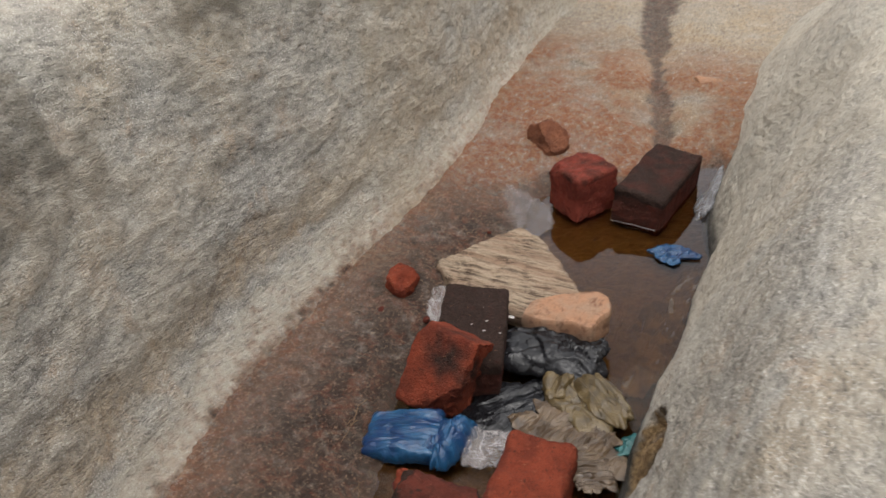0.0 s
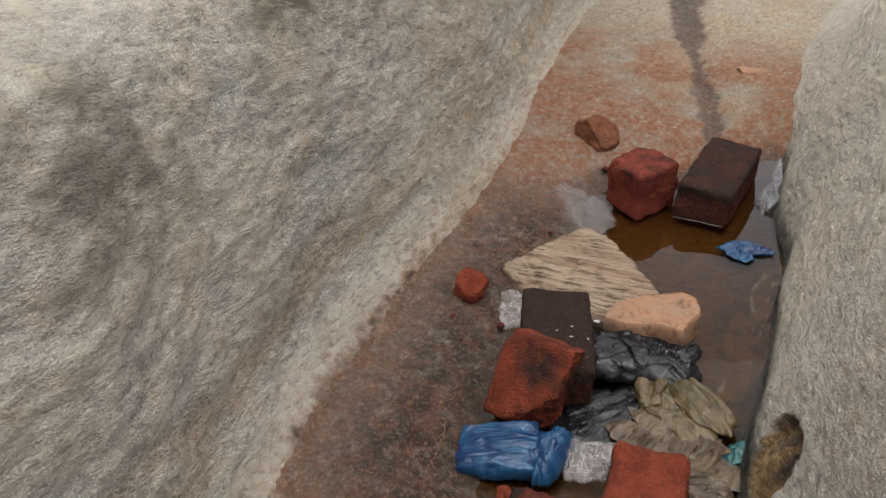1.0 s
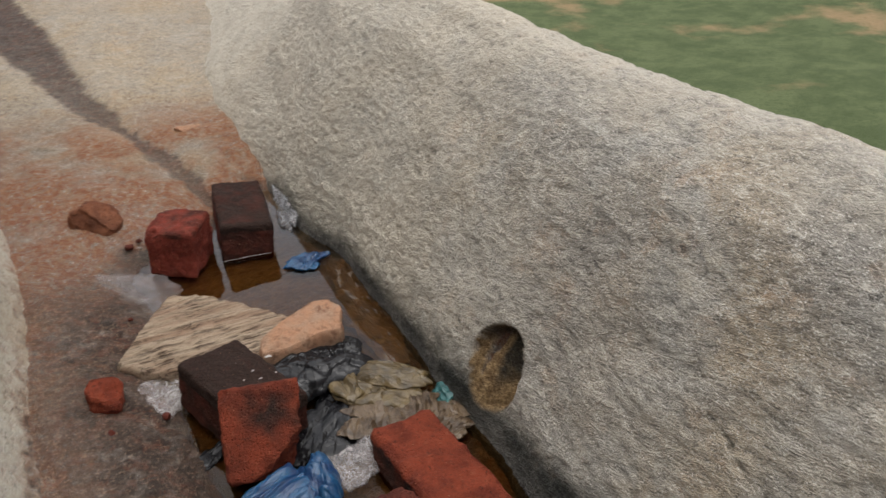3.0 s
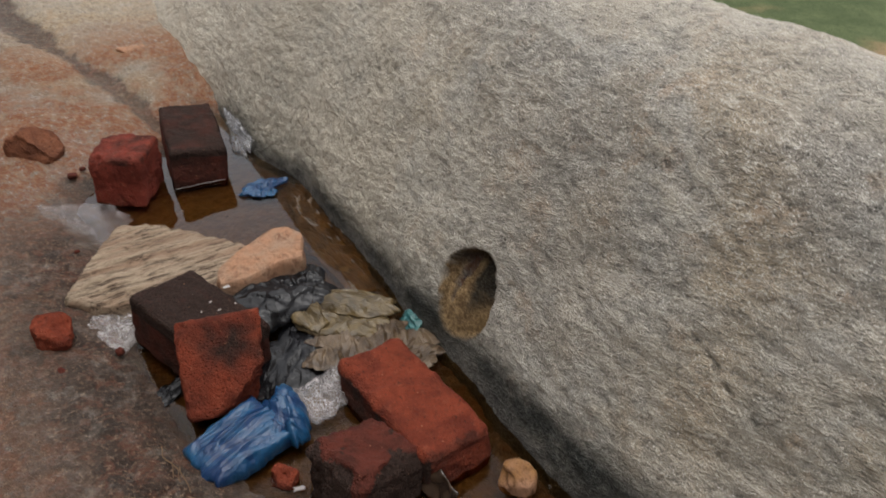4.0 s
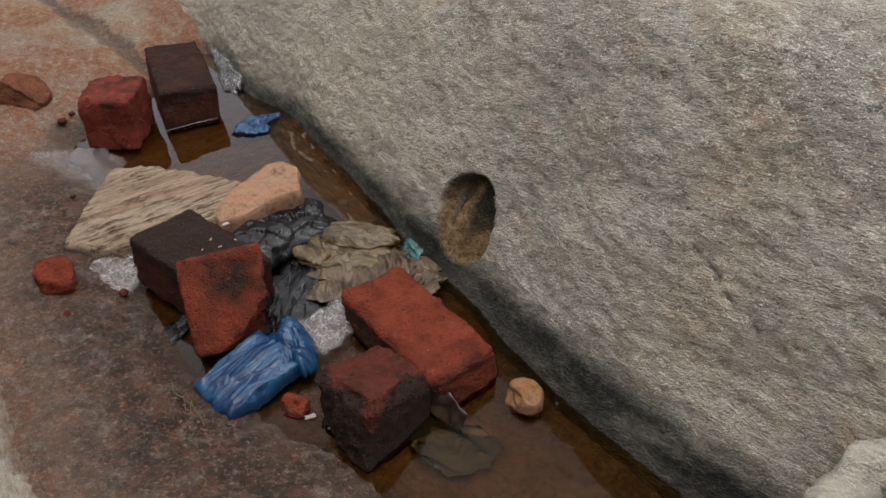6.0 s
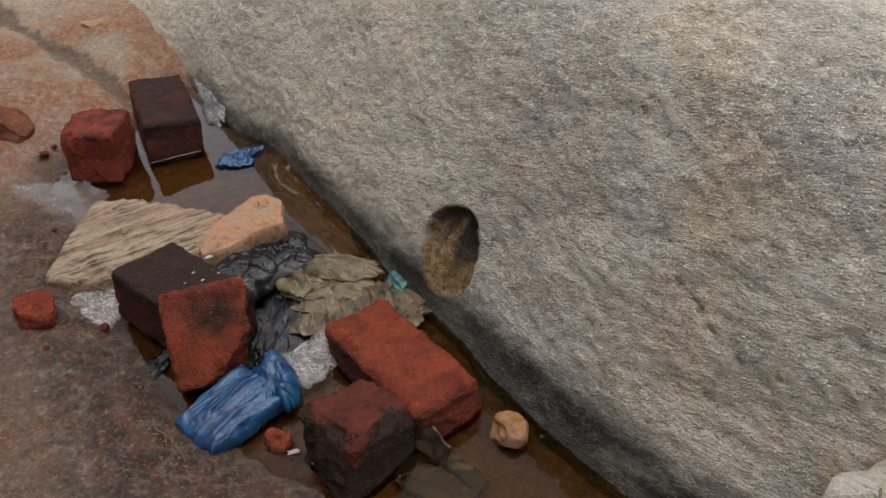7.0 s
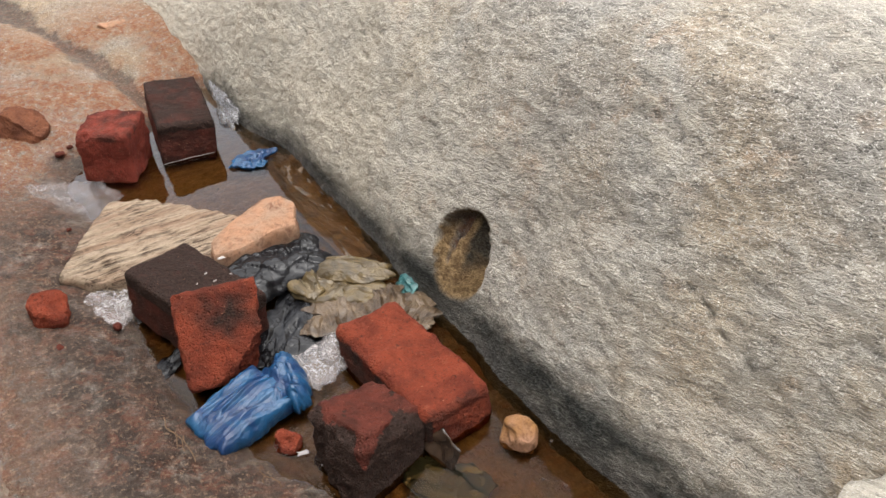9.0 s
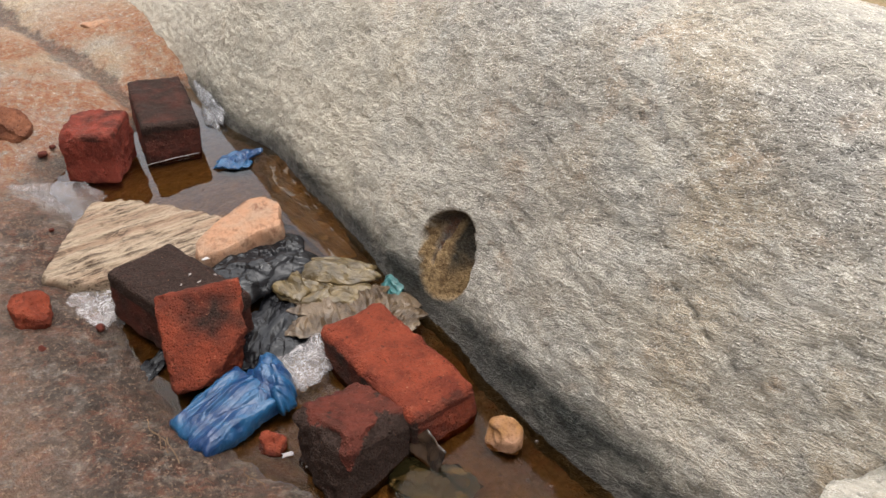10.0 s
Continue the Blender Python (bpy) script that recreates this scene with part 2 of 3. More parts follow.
# ---- mesh helpers ----
def fbm(p, octaves=4):
    return noise.fractal(p, 0.9, 2.1, octaves)


def smooth(a, b, x):
    x = np.clip((x - a) / (b - a), 0, 1)
    return x * x * (3 - 2 * x)


def curve(points, n):
    """A smooth line (Catmull-Rom) through control points, evenly spaced."""
    p = np.array([2 * np.array(points[0]) - points[1], *points, 2 * np.array(points[-1]) - points[-2]], float)
    out = []
    for i in range(1, len(p) - 2):
        for t in np.linspace(0, 1, 24, endpoint=False):
            a, b, c, d = p[i - 1:i + 3]
            out.append(0.5 * (2 * b + (c - a) * t + (2 * a - 5 * b + 4 * c - d) * t * t + (3 * b - a - 3 * c + d) * t ** 3))
    out = np.array([*out, p[-2]])
    s = np.concatenate([[0], np.cumsum(np.linalg.norm(np.diff(out, axis=0), axis=1))])
    at = np.linspace(0, s[-1], n)
    return np.stack([np.interp(at, s, out[:, i]) for i in range(out.shape[1])], 1)


def distance(x, y, line):
    """How far each point lies from a line of 2D points."""
    best = np.full(x.shape, 1e9)
    for a, b in zip(line[:-1], line[1:]):
        ab = b - a
        k = np.clip(((x - a[0]) * ab[0] + (y - a[1]) * ab[1]) / (ab @ ab), 0, 1)
        best = np.minimum(best, np.hypot(x - a[0] - k * ab[0], y - a[1] - k * ab[1]))
    return best


def inside(x, y, ring):
    odd = np.zeros(x.shape, bool)
    for a, b in zip(ring, np.roll(ring, -1, 0)):
        cross = (a[1] > y) != (b[1] > y)
        with np.errstate(divide="ignore", invalid="ignore"):
            odd ^= cross & (x < (b[0] - a[0]) * (y - a[1]) / (b[1] - a[1]) + a[0])
    return odd


def noise_at(pts, scale, octaves=4, off=0.0):
    o = Vector((off, off * 0.7, -off))
    return np.array([fbm(Vector(p) * scale + o, octaves) for p in pts])


def grid_mesh(name, pts, rows, cols, mat, attrs, flip=False):
    """A sheet of rows x cols points as one smooth mesh, with named weathering and tone masks."""
    me = bpy.data.meshes.new(name)
    i = np.arange(rows * cols).reshape(rows, cols)
    faces = np.stack([i[:-1, :-1], i[:-1, 1:], i[1:, 1:], i[1:, :-1]], -1).reshape(-1, 4)
    faces = faces[:, ::-1] if flip else faces
    me.from_pydata(pts.tolist(), [], faces.tolist())
    me.polygons.foreach_set("use_smooth", [True] * len(me.polygons))
    for key, values in attrs.items():
        me.attributes.new(key, "FLOAT", "POINT").data.foreach_set("value", np.clip(values, 0, 1).astype(np.float32).ravel())
    me.materials.append(mat)
    return new(name, me)


def mesh_object(name, bm, mat, parent=None, label="", soft=True):
    me = bpy.data.meshes.new(name)
    bm.normal_update()
    bm.to_mesh(me)
    bm.free()
    me.polygons.foreach_set("use_smooth", [soft] * len(me.polygons))
    me.materials.append(mat)
    ob = new(name, me)
    if parent is not None:
        ob.parent = parent
    return tagged(ob, label)


# ---- the rock: floor of the cleft, two walls, pool ----
RIGHT_FOOT = [(-2.3, 6.6), (-1.35, 4.2), (-0.78, 2.44), (-0.62, 1.78), (-0.446, 1.30), (-0.34, 1.13), (-0.25, 0.97), (-0.165, 0.78), (-0.08, 0.67), (-0.005, 0.49),
              (0.062, 0.33), (0.125, 0.165), (0.19, 0.025), (0.225, -0.075), (0.272, -0.175), (0.32, -0.265), (0.43, -0.45), (0.58, -0.72), (0.85, -1.3), (1.2, -2.1)]
LEFT_FOOT = [(0.12, -2.1), (0.02, -1.3), (-0.06, -0.85), (-0.12, -0.65), (-0.19, -0.48), (-0.290, -0.362), (-0.374, -0.240), (-0.430, -0.132), (-0.514, 0.050),
             (-0.606, 0.268), (-0.735, 0.575), (-0.98, 1.03), (-1.18, 1.42), (-1.40, 1.91), (-1.8, 2.7), (-2.5, 4.2), (-3.7, 6.6)]
SHORE = [(0.40, -0.62), (0.14, -0.42), (0.0, -0.235), (-0.09, -0.155), (-0.205, -0.03), (-0.285, 0.11), (-0.36, 0.30), (-0.44, 0.50), (-0.51, 0.62),
         (-0.48, 0.70), (-0.40, 0.77), (-0.365, 0.85), (-0.345, 0.93), (-0.26, 1.02), (-0.02, 0.80), (0.3, 0.1), (0.65, -0.62)]
CHANNEL = [(-0.36, 0.90), (-0.44, 1.00), (-0.55, 1.14), (-0.75, 1.39), (-0.95, 1.66), (-1.25, 2.15), (-1.65, 2.8), (-2.2, 3.9), (-3.0, 6.0)]
shore = curve([*SHORE, SHORE[0]], 160)[:-1]
channel = curve(CHANNEL, 60)
left_line, right_line = curve(LEFT_FOOT, 220), curve(RIGHT_FOOT, 220)


def floor_height(x, y):
    d = distance(x, y, np.vstack([shore, shore[:1]]))
    wet = inside(x, y, shore)
    h = np.where(wet, -0.017 * (1 - np.exp(-d / 0.04)), 0.085 * (1 - np.exp(-d / 0.17)))
    dc = distance(x, y, channel)
    far = smooth(1.0, 2.6, y)
    h = h - np.where(wet, 0, 0.022 * np.exp(-(dc / (0.035 + 0.09 * far)) ** 2))
    away = distance(x, y, right_line) * (x > np.interp(-y, -right_line[:, 1], right_line[:, 0]))
    outer = distance(x, y, left_line) * (x < np.interp(y, left_line[:, 1], left_line[:, 0]))
    h = h - 4.0 * np.clip(outer - 0.25, 0, 1)
    return h + 0.05 * smooth(1.5, 3.5, y) - 4.0 * np.clip(away - 0.2, 0, 1), np.where(wet, -d, d), dc


def build_floor():
    xs = np.concatenate([np.linspace(-4.4, -2.4, 40, endpoint=False), np.linspace(-2.4, -1.05, 110, endpoint=False), np.linspace(-1.05, 0.45, 230, endpoint=False), np.linspace(0.45, 1.0, 12)])
    ys = np.concatenate([np.linspace(-1.4, -0.45, 24, endpoint=False), np.linspace(-0.45, 1.6, 300, endpoint=False), np.linspace(1.6, 3.4, 120, endpoint=False), np.linspace(3.4, 7.2, 60)])
    X, Y = np.meshgrid(xs, ys)
    x, y = X.ravel(), Y.ravel()
    h, d, dc = floor_height(x, y)
    flat = np.stack([x, y, np.zeros_like(x)], 1)
    n1, n2, n3 = noise_at(flat, 5.0, 3), noise_at(flat, 28.0, 4, 3.0), noise_at(flat, 110.0, 2, 7.0)
    h = h + 0.006 * n1 * smooth(0.0, 0.15, np.abs(d)) + 0.0032 * n2 + 0.0014 * n3 - 3.0 * smooth(6.2, 7.2, y)
    pts = np.stack([x, y, h], 1)
    far = smooth(1.0, 2.6, y)
    wander = d + 0.05 * n1 + 0.02 * n2
    near = smooth(0.85, 0.35, y + 0.12 * n1)
    run = smooth(0.026 + 0.096 * far, 0.012 + 0.084 * far, dc + 0.015 * n2 + 0.015 * n1) * (0.82 + 0.18 * far)
    wet = np.maximum(smooth(0.05, -0.005, wander), 0.5 * run)
    red = smooth(-0.9, 0.1, n1 + 0.3 * n2) * smooth(1.62, 1.28, y + 0.12 * n1 - 0.25 * (x + 0.6)) * smooth(0.05, 0.55, y + 0.15 * n1)
    edge = distance(x, y, left_line)
    silt = np.maximum(near * smooth(-0.05, 0.03, edge + 0.03 * n1 + 0.02 * n2), 0.9 * smooth(0.10, 0.0, wander))
    silt = np.maximum(silt, np.maximum(wet * 0.85, run))
    silt = silt * (1 - 0.35 * near * smooth(0.15, 0.03, edge + 0.04 * n1 + 0.04 * n2 + 0.04 * n3))
    silt = np.maximum(silt, 0.30 * smooth(1.7, 1.2, y + 0.15 * n1))
    ochre = np.maximum(0.5 * smooth(0.0, -0.03, d), 0.40 * (1 - run) * smooth(0.75, 1.15, y + 0.15 * n1) * (0.55 + 0.45 * smooth(-1.0, 0.2, n1 + 0.5 * n2)))
    ochre = np.where(d > 0, ochre * (1 - 0.75 * red), ochre)
    foot = smooth(0.085, 0.030, distance(x, y, right_line) + 0.02 * n1 + 0.015 * n2) * smooth(1.2, 0.7, y)
    silt, ochre = np.maximum(silt, 0.95 * foot), ochre * (1 - 0.85 * foot)
    pale = 0.10 * smooth(1.35, 1.8, y + 0.15 * n1) * (1 - run)
    red = np.maximum(red, 0.8 * near * smooth(0.16, 0.05, edge + 0.03 * n2))
    wet = np.maximum(wet, 0.55 * near * smooth(0.0, 0.06, edge + 0.03 * n1) * smooth(-0.9, 0.3, n1 + 0.5 * n2))
    zero = np.zeros_like(x)
    return tagged(grid_mesh("floor", pts, len(ys), len(xs), GRANITE, dict(red=red * (1 - 0.35 * wet), wet=wet, silt=silt, ochre=ochre, pale=pale, algae=zero)),
                  "granite floor of the cleft, stained rust red and brown, wet around the pool", "rock floor", kind="structure")


def sweep(line, side, profile, dense, reach=None):
    """A rock face: a profile of (outward, height) carried along its foot, finest over its first dense metres. side +1: the rock lies to the left of the line."""
    prof = curve(profile, 3000)
    length = np.linalg.norm(np.diff(prof, axis=0), axis=1).sum()
    s = np.linspace(0, length, 3000)
    at = np.concatenate([np.linspace(0, dense, 250, endpoint=False), np.linspace(dense, length, 40)])
    prof = np.stack([np.interp(at, s, prof[:, i]) for i in (0, 1)], 1)
    along = np.gradient(line, axis=0)
    along /= np.linalg.norm(along, axis=1)[:, None]
    out = np.stack([-along[:, 1], along[:, 0]], 1) * side
    for _ in range(30):
        out[1:-1] = (out[:-2] + out[1:-1] + out[2:]) / 3
    out /= np.linalg.norm(out, axis=1)[:, None]
    slack = np.ones(len(line)) if reach is None else reach(line)
    off, z = prof[:, 0], prof[:, 1]
    p = np.zeros((len(line), len(prof), 3))
    p[..., :2] = line[:, None, :] + out[:, None, :] * (off[None, :, None] + np.clip(off, 0, 0.14)[None, :, None] * (slack - 1)[:, None, None])
    # both ends of the face run down into the ground
    end = np.concatenate([[0], np.cumsum(np.linalg.norm(np.diff(line, axis=0), axis=1))])
    sink = smooth(0.7, 0.0, end) + smooth(end[-1] - 0.7, end[-1], end)
    p[..., 2] = z[None, :] - 3.0 * (sink ** 2)[:, None]
    return p, prof


def normals(p):
    n = np.cross(np.gradient(p, axis=0), np.gradient(p, axis=1))
    return n / np.maximum(np.linalg.norm(n, axis=-1, keepdims=True), 1e-9)


def uneven(points, dense, y0, y1, n_in, n_out):
    """The foot line again, with its points closer together between y0 and y1."""
    y = dense[:, 1]
    w = np.where((y > y0) & (y < y1), 1.0, n_out / n_in)
    s = np.cumsum(w)
    at = np.linspace(s[0], s[-1], points)
    return np.stack([np.interp(at, s, dense[:, i]) for i in range(2)], 1)


CRACK = [(0.378, -0.165, 0.285), (0.392, -0.195, 0.262), (0.412, -0.230, 0.247), (0.420, -0.248, 0.233), (0.431, -0.271, 0.219), (0.439, -0.300, 0.212)]
HOLE_AT, HOLE_ALONG, HOLE_UP = (0.185, 0.093, 0.106), (0.0235, -0.0432, 0.0285), (0.010, 0.021, 0.0665)


def build_right_wall():
    line = uneven(820, curve(RIGHT_FOOT, 2500), -0.5, 1.2, 1.0, 0.3)
    profile = [(-0.05, -0.08), (-0.012, -0.03), (0.004, 0.01), (0.02, 0.07), (0.042, 0.135), (0.082, 0.24), (0.128, 0.34), (0.18, 0.43), (0.235, 0.482),
               (0.28, 0.508), (0.34, 0.490), (0.42, 0.40), (0.55, 0.15), (0.8, -0.35), (1.2, -1.2), (1.7, -2.6)]
    p, prof = sweep(line, 1, profile, 0.80, lambda l: 1 + 2.6 * smooth(0.75, 2.0, l[:, 1]))
    p[..., 2] *= (1 + 0.022 * smooth(0.3, -0.1, line[:, 1]) + 0.02 * smooth(0.2, 0.75, line[:, 1]))[:, None]
    n = normals(p)
    if n[355, 60, 0] > 0:
        n = -n
    flat = p.reshape(-1, 3)
    n1, n2, n3 = noise_at(flat, 2.6, 3, 5.0), noise_at(flat * [1, 1, 1.4], 16.0, 4, 1.0), noise_at(flat, 70.0, 3, 2.0)
    keep = smooth(-0.03, 0.05, flat[:, 2])
    flat = flat + n.reshape(-1, 3) * (0.018 * n1 * keep + 0.0030 * n2 + 0.0024 * n3)[:, None]
    # the bowl worn into the face
    rel = flat - np.array(HOLE_AT)
    al, up = np.array(HOLE_ALONG), np.array(HOLE_UP)
    across = np.cross(al, up) / np.linalg.norm(np.cross(al, up))
    a, b, c = np.linalg.solve(np.stack([al, up, across], 1), rel.T)
    e = (np.abs(a) ** 2.6 + np.abs(b) ** 2.6) ** (1 / 2.6) + 0.025 * n2
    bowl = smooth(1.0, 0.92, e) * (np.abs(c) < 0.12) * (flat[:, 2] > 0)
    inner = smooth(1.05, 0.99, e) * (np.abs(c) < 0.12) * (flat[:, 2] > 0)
    # a narrow cleft in its back, wide at the top and running to a point, and a hollow under the overhanging rim
    lean = a + 0.62 - 0.34 * b
    half = 0.26 * smooth(-0.20, 0.70, b)
    slit = smooth(1.0, 0.8, np.abs(lean) / np.maximum(half, 1e-3)) * smooth(-0.20, -0.06, b) * smooth(0.97, 0.85, b)
    depth = bowl * (0.009 + 0.014 * smooth(-0.2, 0.8, b) + 0.012 * slit + 0.026 * smooth(-0.35, 0.35, a) + 0.002 * n3)
    flat = flat - n.reshape(-1, 3) * depth[:, None]
    crack = np.full(len(flat), 1e9)
    for c0, c1 in zip(CRACK[:-1], CRACK[1:]):
        c0, c1 = np.array(c0), np.array(c1)
        k = np.clip((flat - c0) @ (c1 - c0) / ((c1 - c0) @ (c1 - c0)), 0, 1)
        crack = np.minimum(crack, np.linalg.norm(flat - c0 - k[:, None] * (c1 - c0), axis=1))
    crack = np.abs(crack + 0.004 * n3)
    flat = flat - n.reshape(-1, 3) * (0.0028 * np.exp(-(crack / 0.0026) ** 2))[:, None]
    lichen = np.exp(-(np.linalg.norm(flat - np.array((0.41, -0.09, 0.386)), axis=1) / 0.06) ** 2) * smooth(-0.3, 0.4, n2 + n3)
    z = p.reshape(-1, 3)[:, 2]
    yy = flat[:, 1]
    tide = 0.026 + 0.050 * smooth(0.40, -0.20, yy) + 0.03 * n1 + 0.014 * n2
    algae = smooth(tide + 0.045, tide - 0.015, z) * (1 - bowl)
    # bowl: algae plus painted shade at right, under the rim and in the cleft
    soot_shade = inner * np.maximum(0.92 * smooth(-0.16, 0.0, a - 0.12 * b + 0.10 * n2) * smooth(-0.45, -0.1, b + 0.1 * n2), 0.8 * smooth(0.62, 0.88, b + 0.1 * n2))
    soot_shade = np.maximum(soot_shade, 0.6 * slit * bowl)
    red = 0.5 * smooth(0.9, 1.25, yy) * smooth(0.09, 0.02, z + 0.03 * n2) + slit * bowl
    stain = 0.55 * smooth(0.05, -0.25, yy) * smooth(tide + 0.02, tide + 0.07, z) * smooth(tide + 0.17, tide + 0.08, z) * smooth(-0.5, 0.3, n2 + n1)
    # paler far end; mid-height brightening and crest highlight are painted in
    pale = 0.02 + 0.30 * smooth(-0.1, 0.35, yy + 0.1 * n1) + 0.36 * smooth(0.42, 0.22, z + 0.05 * n2) + 0.5 * smooth(0.465, 0.505, z + 0.02 * n2) + 0.85 * smooth(0.20, 0.75, yy + 0.1 * n1)
    pale = np.maximum(pale, lichen)
    # the same mask also carries a dark line painted into the crack
    algae = np.maximum(algae, 0.7 * np.exp(-(crack / 0.0022) ** 2))
    wet = 0.75 * smooth(0.05, 0.0, z + 0.01 * n2)
    zero = np.zeros_like(z)
    return tagged(grid_mesh("wall_right", flat, *p.shape[:2], GRANITE, dict(red=red, wet=wet, silt=zero, ochre=np.maximum(0.95 * inner * (1 - slit), stain), pale=pale * (1 - inner) * (1 - stain), algae=np.maximum(algae, soot_shade)), True),
                  "steep grey granite face with a bowl-shaped hole and dark algae at its foot", "rock wall", kind="structure")


def build_left_wall():
    line = uneven(600, curve(LEFT_FOOT, 2500), -0.75, 1.3, 1.0, 0.3)
    profile = [(-0.065, -0.03), (-0.040, 0.030), (-0.016, 0.066), (0.006, 0.105), (0.024, 0.18), (0.034, 0.30), (0.042, 0.42), (0.052, 0.54), (0.075, 0.64),
               (0.125, 0.69), (0.25, 0.73), (0.6, 0.80), (1.4, 0.86), (2.6, 0.7), (4.5, -2.0)]
    p, prof = sweep(line, 1, profile, 1.05)
    n = normals(p)
    if n[260, 88, 0] < 0:
        n = -n
    flat = p.reshape(-1, 3)
    n1, n2, n3 = noise_at(flat, 3.0, 3, 15.0), noise_at(flat * [1, 1, 1.3], 18.0, 4, 11.0), noise_at(flat, 70.0, 3, 12.0)
    keep = smooth(0.02, 0.16, flat[:, 2])
    flat = flat + n.reshape(-1, 3) * ((0.016 * n1 + 0.003 * n2) * keep + 0.0020 * n2 + 0.0018 * n3)[:, None]
    z = p.reshape(-1, 3)[:, 2]
    yy = flat[:, 1]
    # highlight on the foot ridge and sunlit top, both painted pale
    pale = 0.75 * smooth(0.16, 0.125, z + 0.02 * n2) * smooth(0.06, 0.085, z + 0.01 * n2) + 0.75 * smooth(0.66, 0.74, z + 0.03 * n2)
    algae = 0.6 * smooth(-0.3, 0.4, n1 + 0.4 * n2) * smooth(0.46, 0.60, z + 0.08 * n2) * smooth(0.72, 0.65, z + 0.04 * n2)
    pale = np.maximum(pale, 0.5 * smooth(-1.0, 0.2, n1 + 0.3 * n2))
    near = smooth(0.8, 0.3, yy)
    silt = near * smooth(0.105, 0.025, z + 0.03 * n2 + 0.05 * n3)
    red = smooth(0.130, 0.035, z + 0.03 * n2 + 0.05 * n3) * smooth(1.5, 1.2, yy)
    zero = np.zeros_like(z)
    return tagged(grid_mesh("wall_left", flat, *p.shape[:2], GRANITE, dict(red=red, wet=zero, silt=silt, ochre=np.maximum(0.34 * smooth(-0.05, 0.5, 0.6 * n2 + n1), 0.42 * smooth(0.15, 0.19, z + 0.02 * n2) * smooth(0.29, 0.22, z + 0.04 * n2)), pale=pale, algae=algae), True),
                  "steep tan and grey granite face with a pale highlight painted along its foot", "rock wall", kind="structure")


def build_pool():
    bm = bmesh.new()
    ring = curve([*SHORE, SHORE[0]], 120)[:-1]
    centre = ring.mean(0)
    bm.faces.new([bm.verts.new((*(centre + (q - centre) * 1.12), 0.0)) for q in ring])
    bmesh.ops.triangulate(bm, faces=bm.faces[:])
    bm.normal_update()
    for f in bm.faces:
        if f.normal.z < 0:
            f.normal_flip()
    return tagged(mesh_object("water", bm, WATER), "shallow brown rainwater pool lying on the granite", "water", kind="structure")


def build_ground():
    n = 90
    r = np.concatenate([[0], np.geomspace(1.0, 1500, n - 1)])
    th = np.linspace(0, 2 * np.pi, 97)
    R, T = np.meshgrid(r, th, indexing="ij")
    pts = np.stack([R * np.cos(T), R * np.sin(T), -2.3 + 0.0 * R], -1).reshape(-1, 3)
    pts[:, 2] += 0.12 * noise_at(pts, 0.35, 3) * smooth(1, 6, R.ravel())
    return tagged(grid_mesh("ground", pts, n, 97, FIELD, {}), "green grassy field with bare earth patches below the rock", "ground", kind="structure")


def build_back_blocker():
    """A large rounded boulder closing the near end of the cleft, unseen, added to block low light."""
    th, ph = np.linspace(0, 2 * np.pi, 161), np.linspace(0.0, np.pi * 0.62, 80)
    T, P = np.meshgrid(th, ph, indexing="ij")
    p = np.stack([0.25 + 2.5 * np.sin(P) * np.cos(T), -3.15 + 1.55 * np.sin(P) * np.sin(T), -0.9 + 2.9 * np.cos(P)], -1)
    p[..., 2] -= 1.6 * smooth(0.8, 1.0, P / ph[-1])
    flat = p.reshape(-1, 3)
    n1, n2 = noise_at(flat, 0.9, 4, 25.0), noise_at(flat, 5.0, 4, 26.0)
    out = flat - np.array((0.25, -3.15, -0.9))
    out /= np.linalg.norm(out, axis=1)[:, None]
    flat = flat + out * (0.16 * n1 + 0.03 * n2)[:, None]
    zero = np.zeros(len(flat))
    return tagged(grid_mesh("light_blocker_back", flat, *p.shape[:2], GRANITE, dict(red=zero, wet=zero, silt=zero, ochre=zero, pale=zero, algae=zero)),
                  "unseen granite boulder added behind the camera to block low light", "rock wall", kind="structure")


build_back_blocker()
build_floor()
build_right_wall()
build_left_wall()
build_pool()
build_ground()


# ---- loose things ----
def rounded_block(size, r, cuts, rough, seed, chips=()):
    """A block with worn edges, uneven faces and broken-off pieces. chips: (point, normal) planes in the block's own metres."""
    bm = bmesh.new()
    bmesh.ops.create_cube(bm, size=1.0)
    bmesh.ops.subdivide_edges(bm, edges=bm.edges[:], cuts=cuts, use_grid_fill=True)
    half = Vector(size) / 2
    o = Vector((seed * 3.1, seed * 1.7, seed * 0.9))
    for v in bm.verts:
        p = Vector([v.co[i] * size[i] for i in range(3)])
        rr = r * (1 + 0.5 * noise.noise(p * 25 + o))
        q = Vector([max(-half[i] + rr, min(half[i] - rr, p[i])) for i in range(3)])
        d = p - q
        p = q + d.normalized() * min(rr, d.length) if d.length > 1e-6 else p
        for point, normal in chips:
            nrm = Vector(normal).normalized()
            s = (p - Vector(point)).dot(nrm) + 0.006 * noise.fractal(p * 40 + o, 0.8, 2.0, 3)
            if s > 0:
                p = p - nrm * s
        out = p.normalized()
        p = p + out * (rough * noise.fractal(p * 18 + o, 0.8, 2.0, 3) + rough * 0.55 * noise.fractal(p * 75 + o, 0.8, 2.0, 3))
        v.co = p
    return bm


def frame_of(centre, x_dir, up=(0, 0, 1)):
    """A pose whose x axis points along x_dir and whose z axis is as near up as it can be."""
    x = Vector(x_dir).normalized()
    z = (Vector(up) - Vector(up).dot(x) * x).normalized()
    m = Matrix((x, z.cross(x), z)).transposed().to_4x4()
    m.translation = centre
    return m


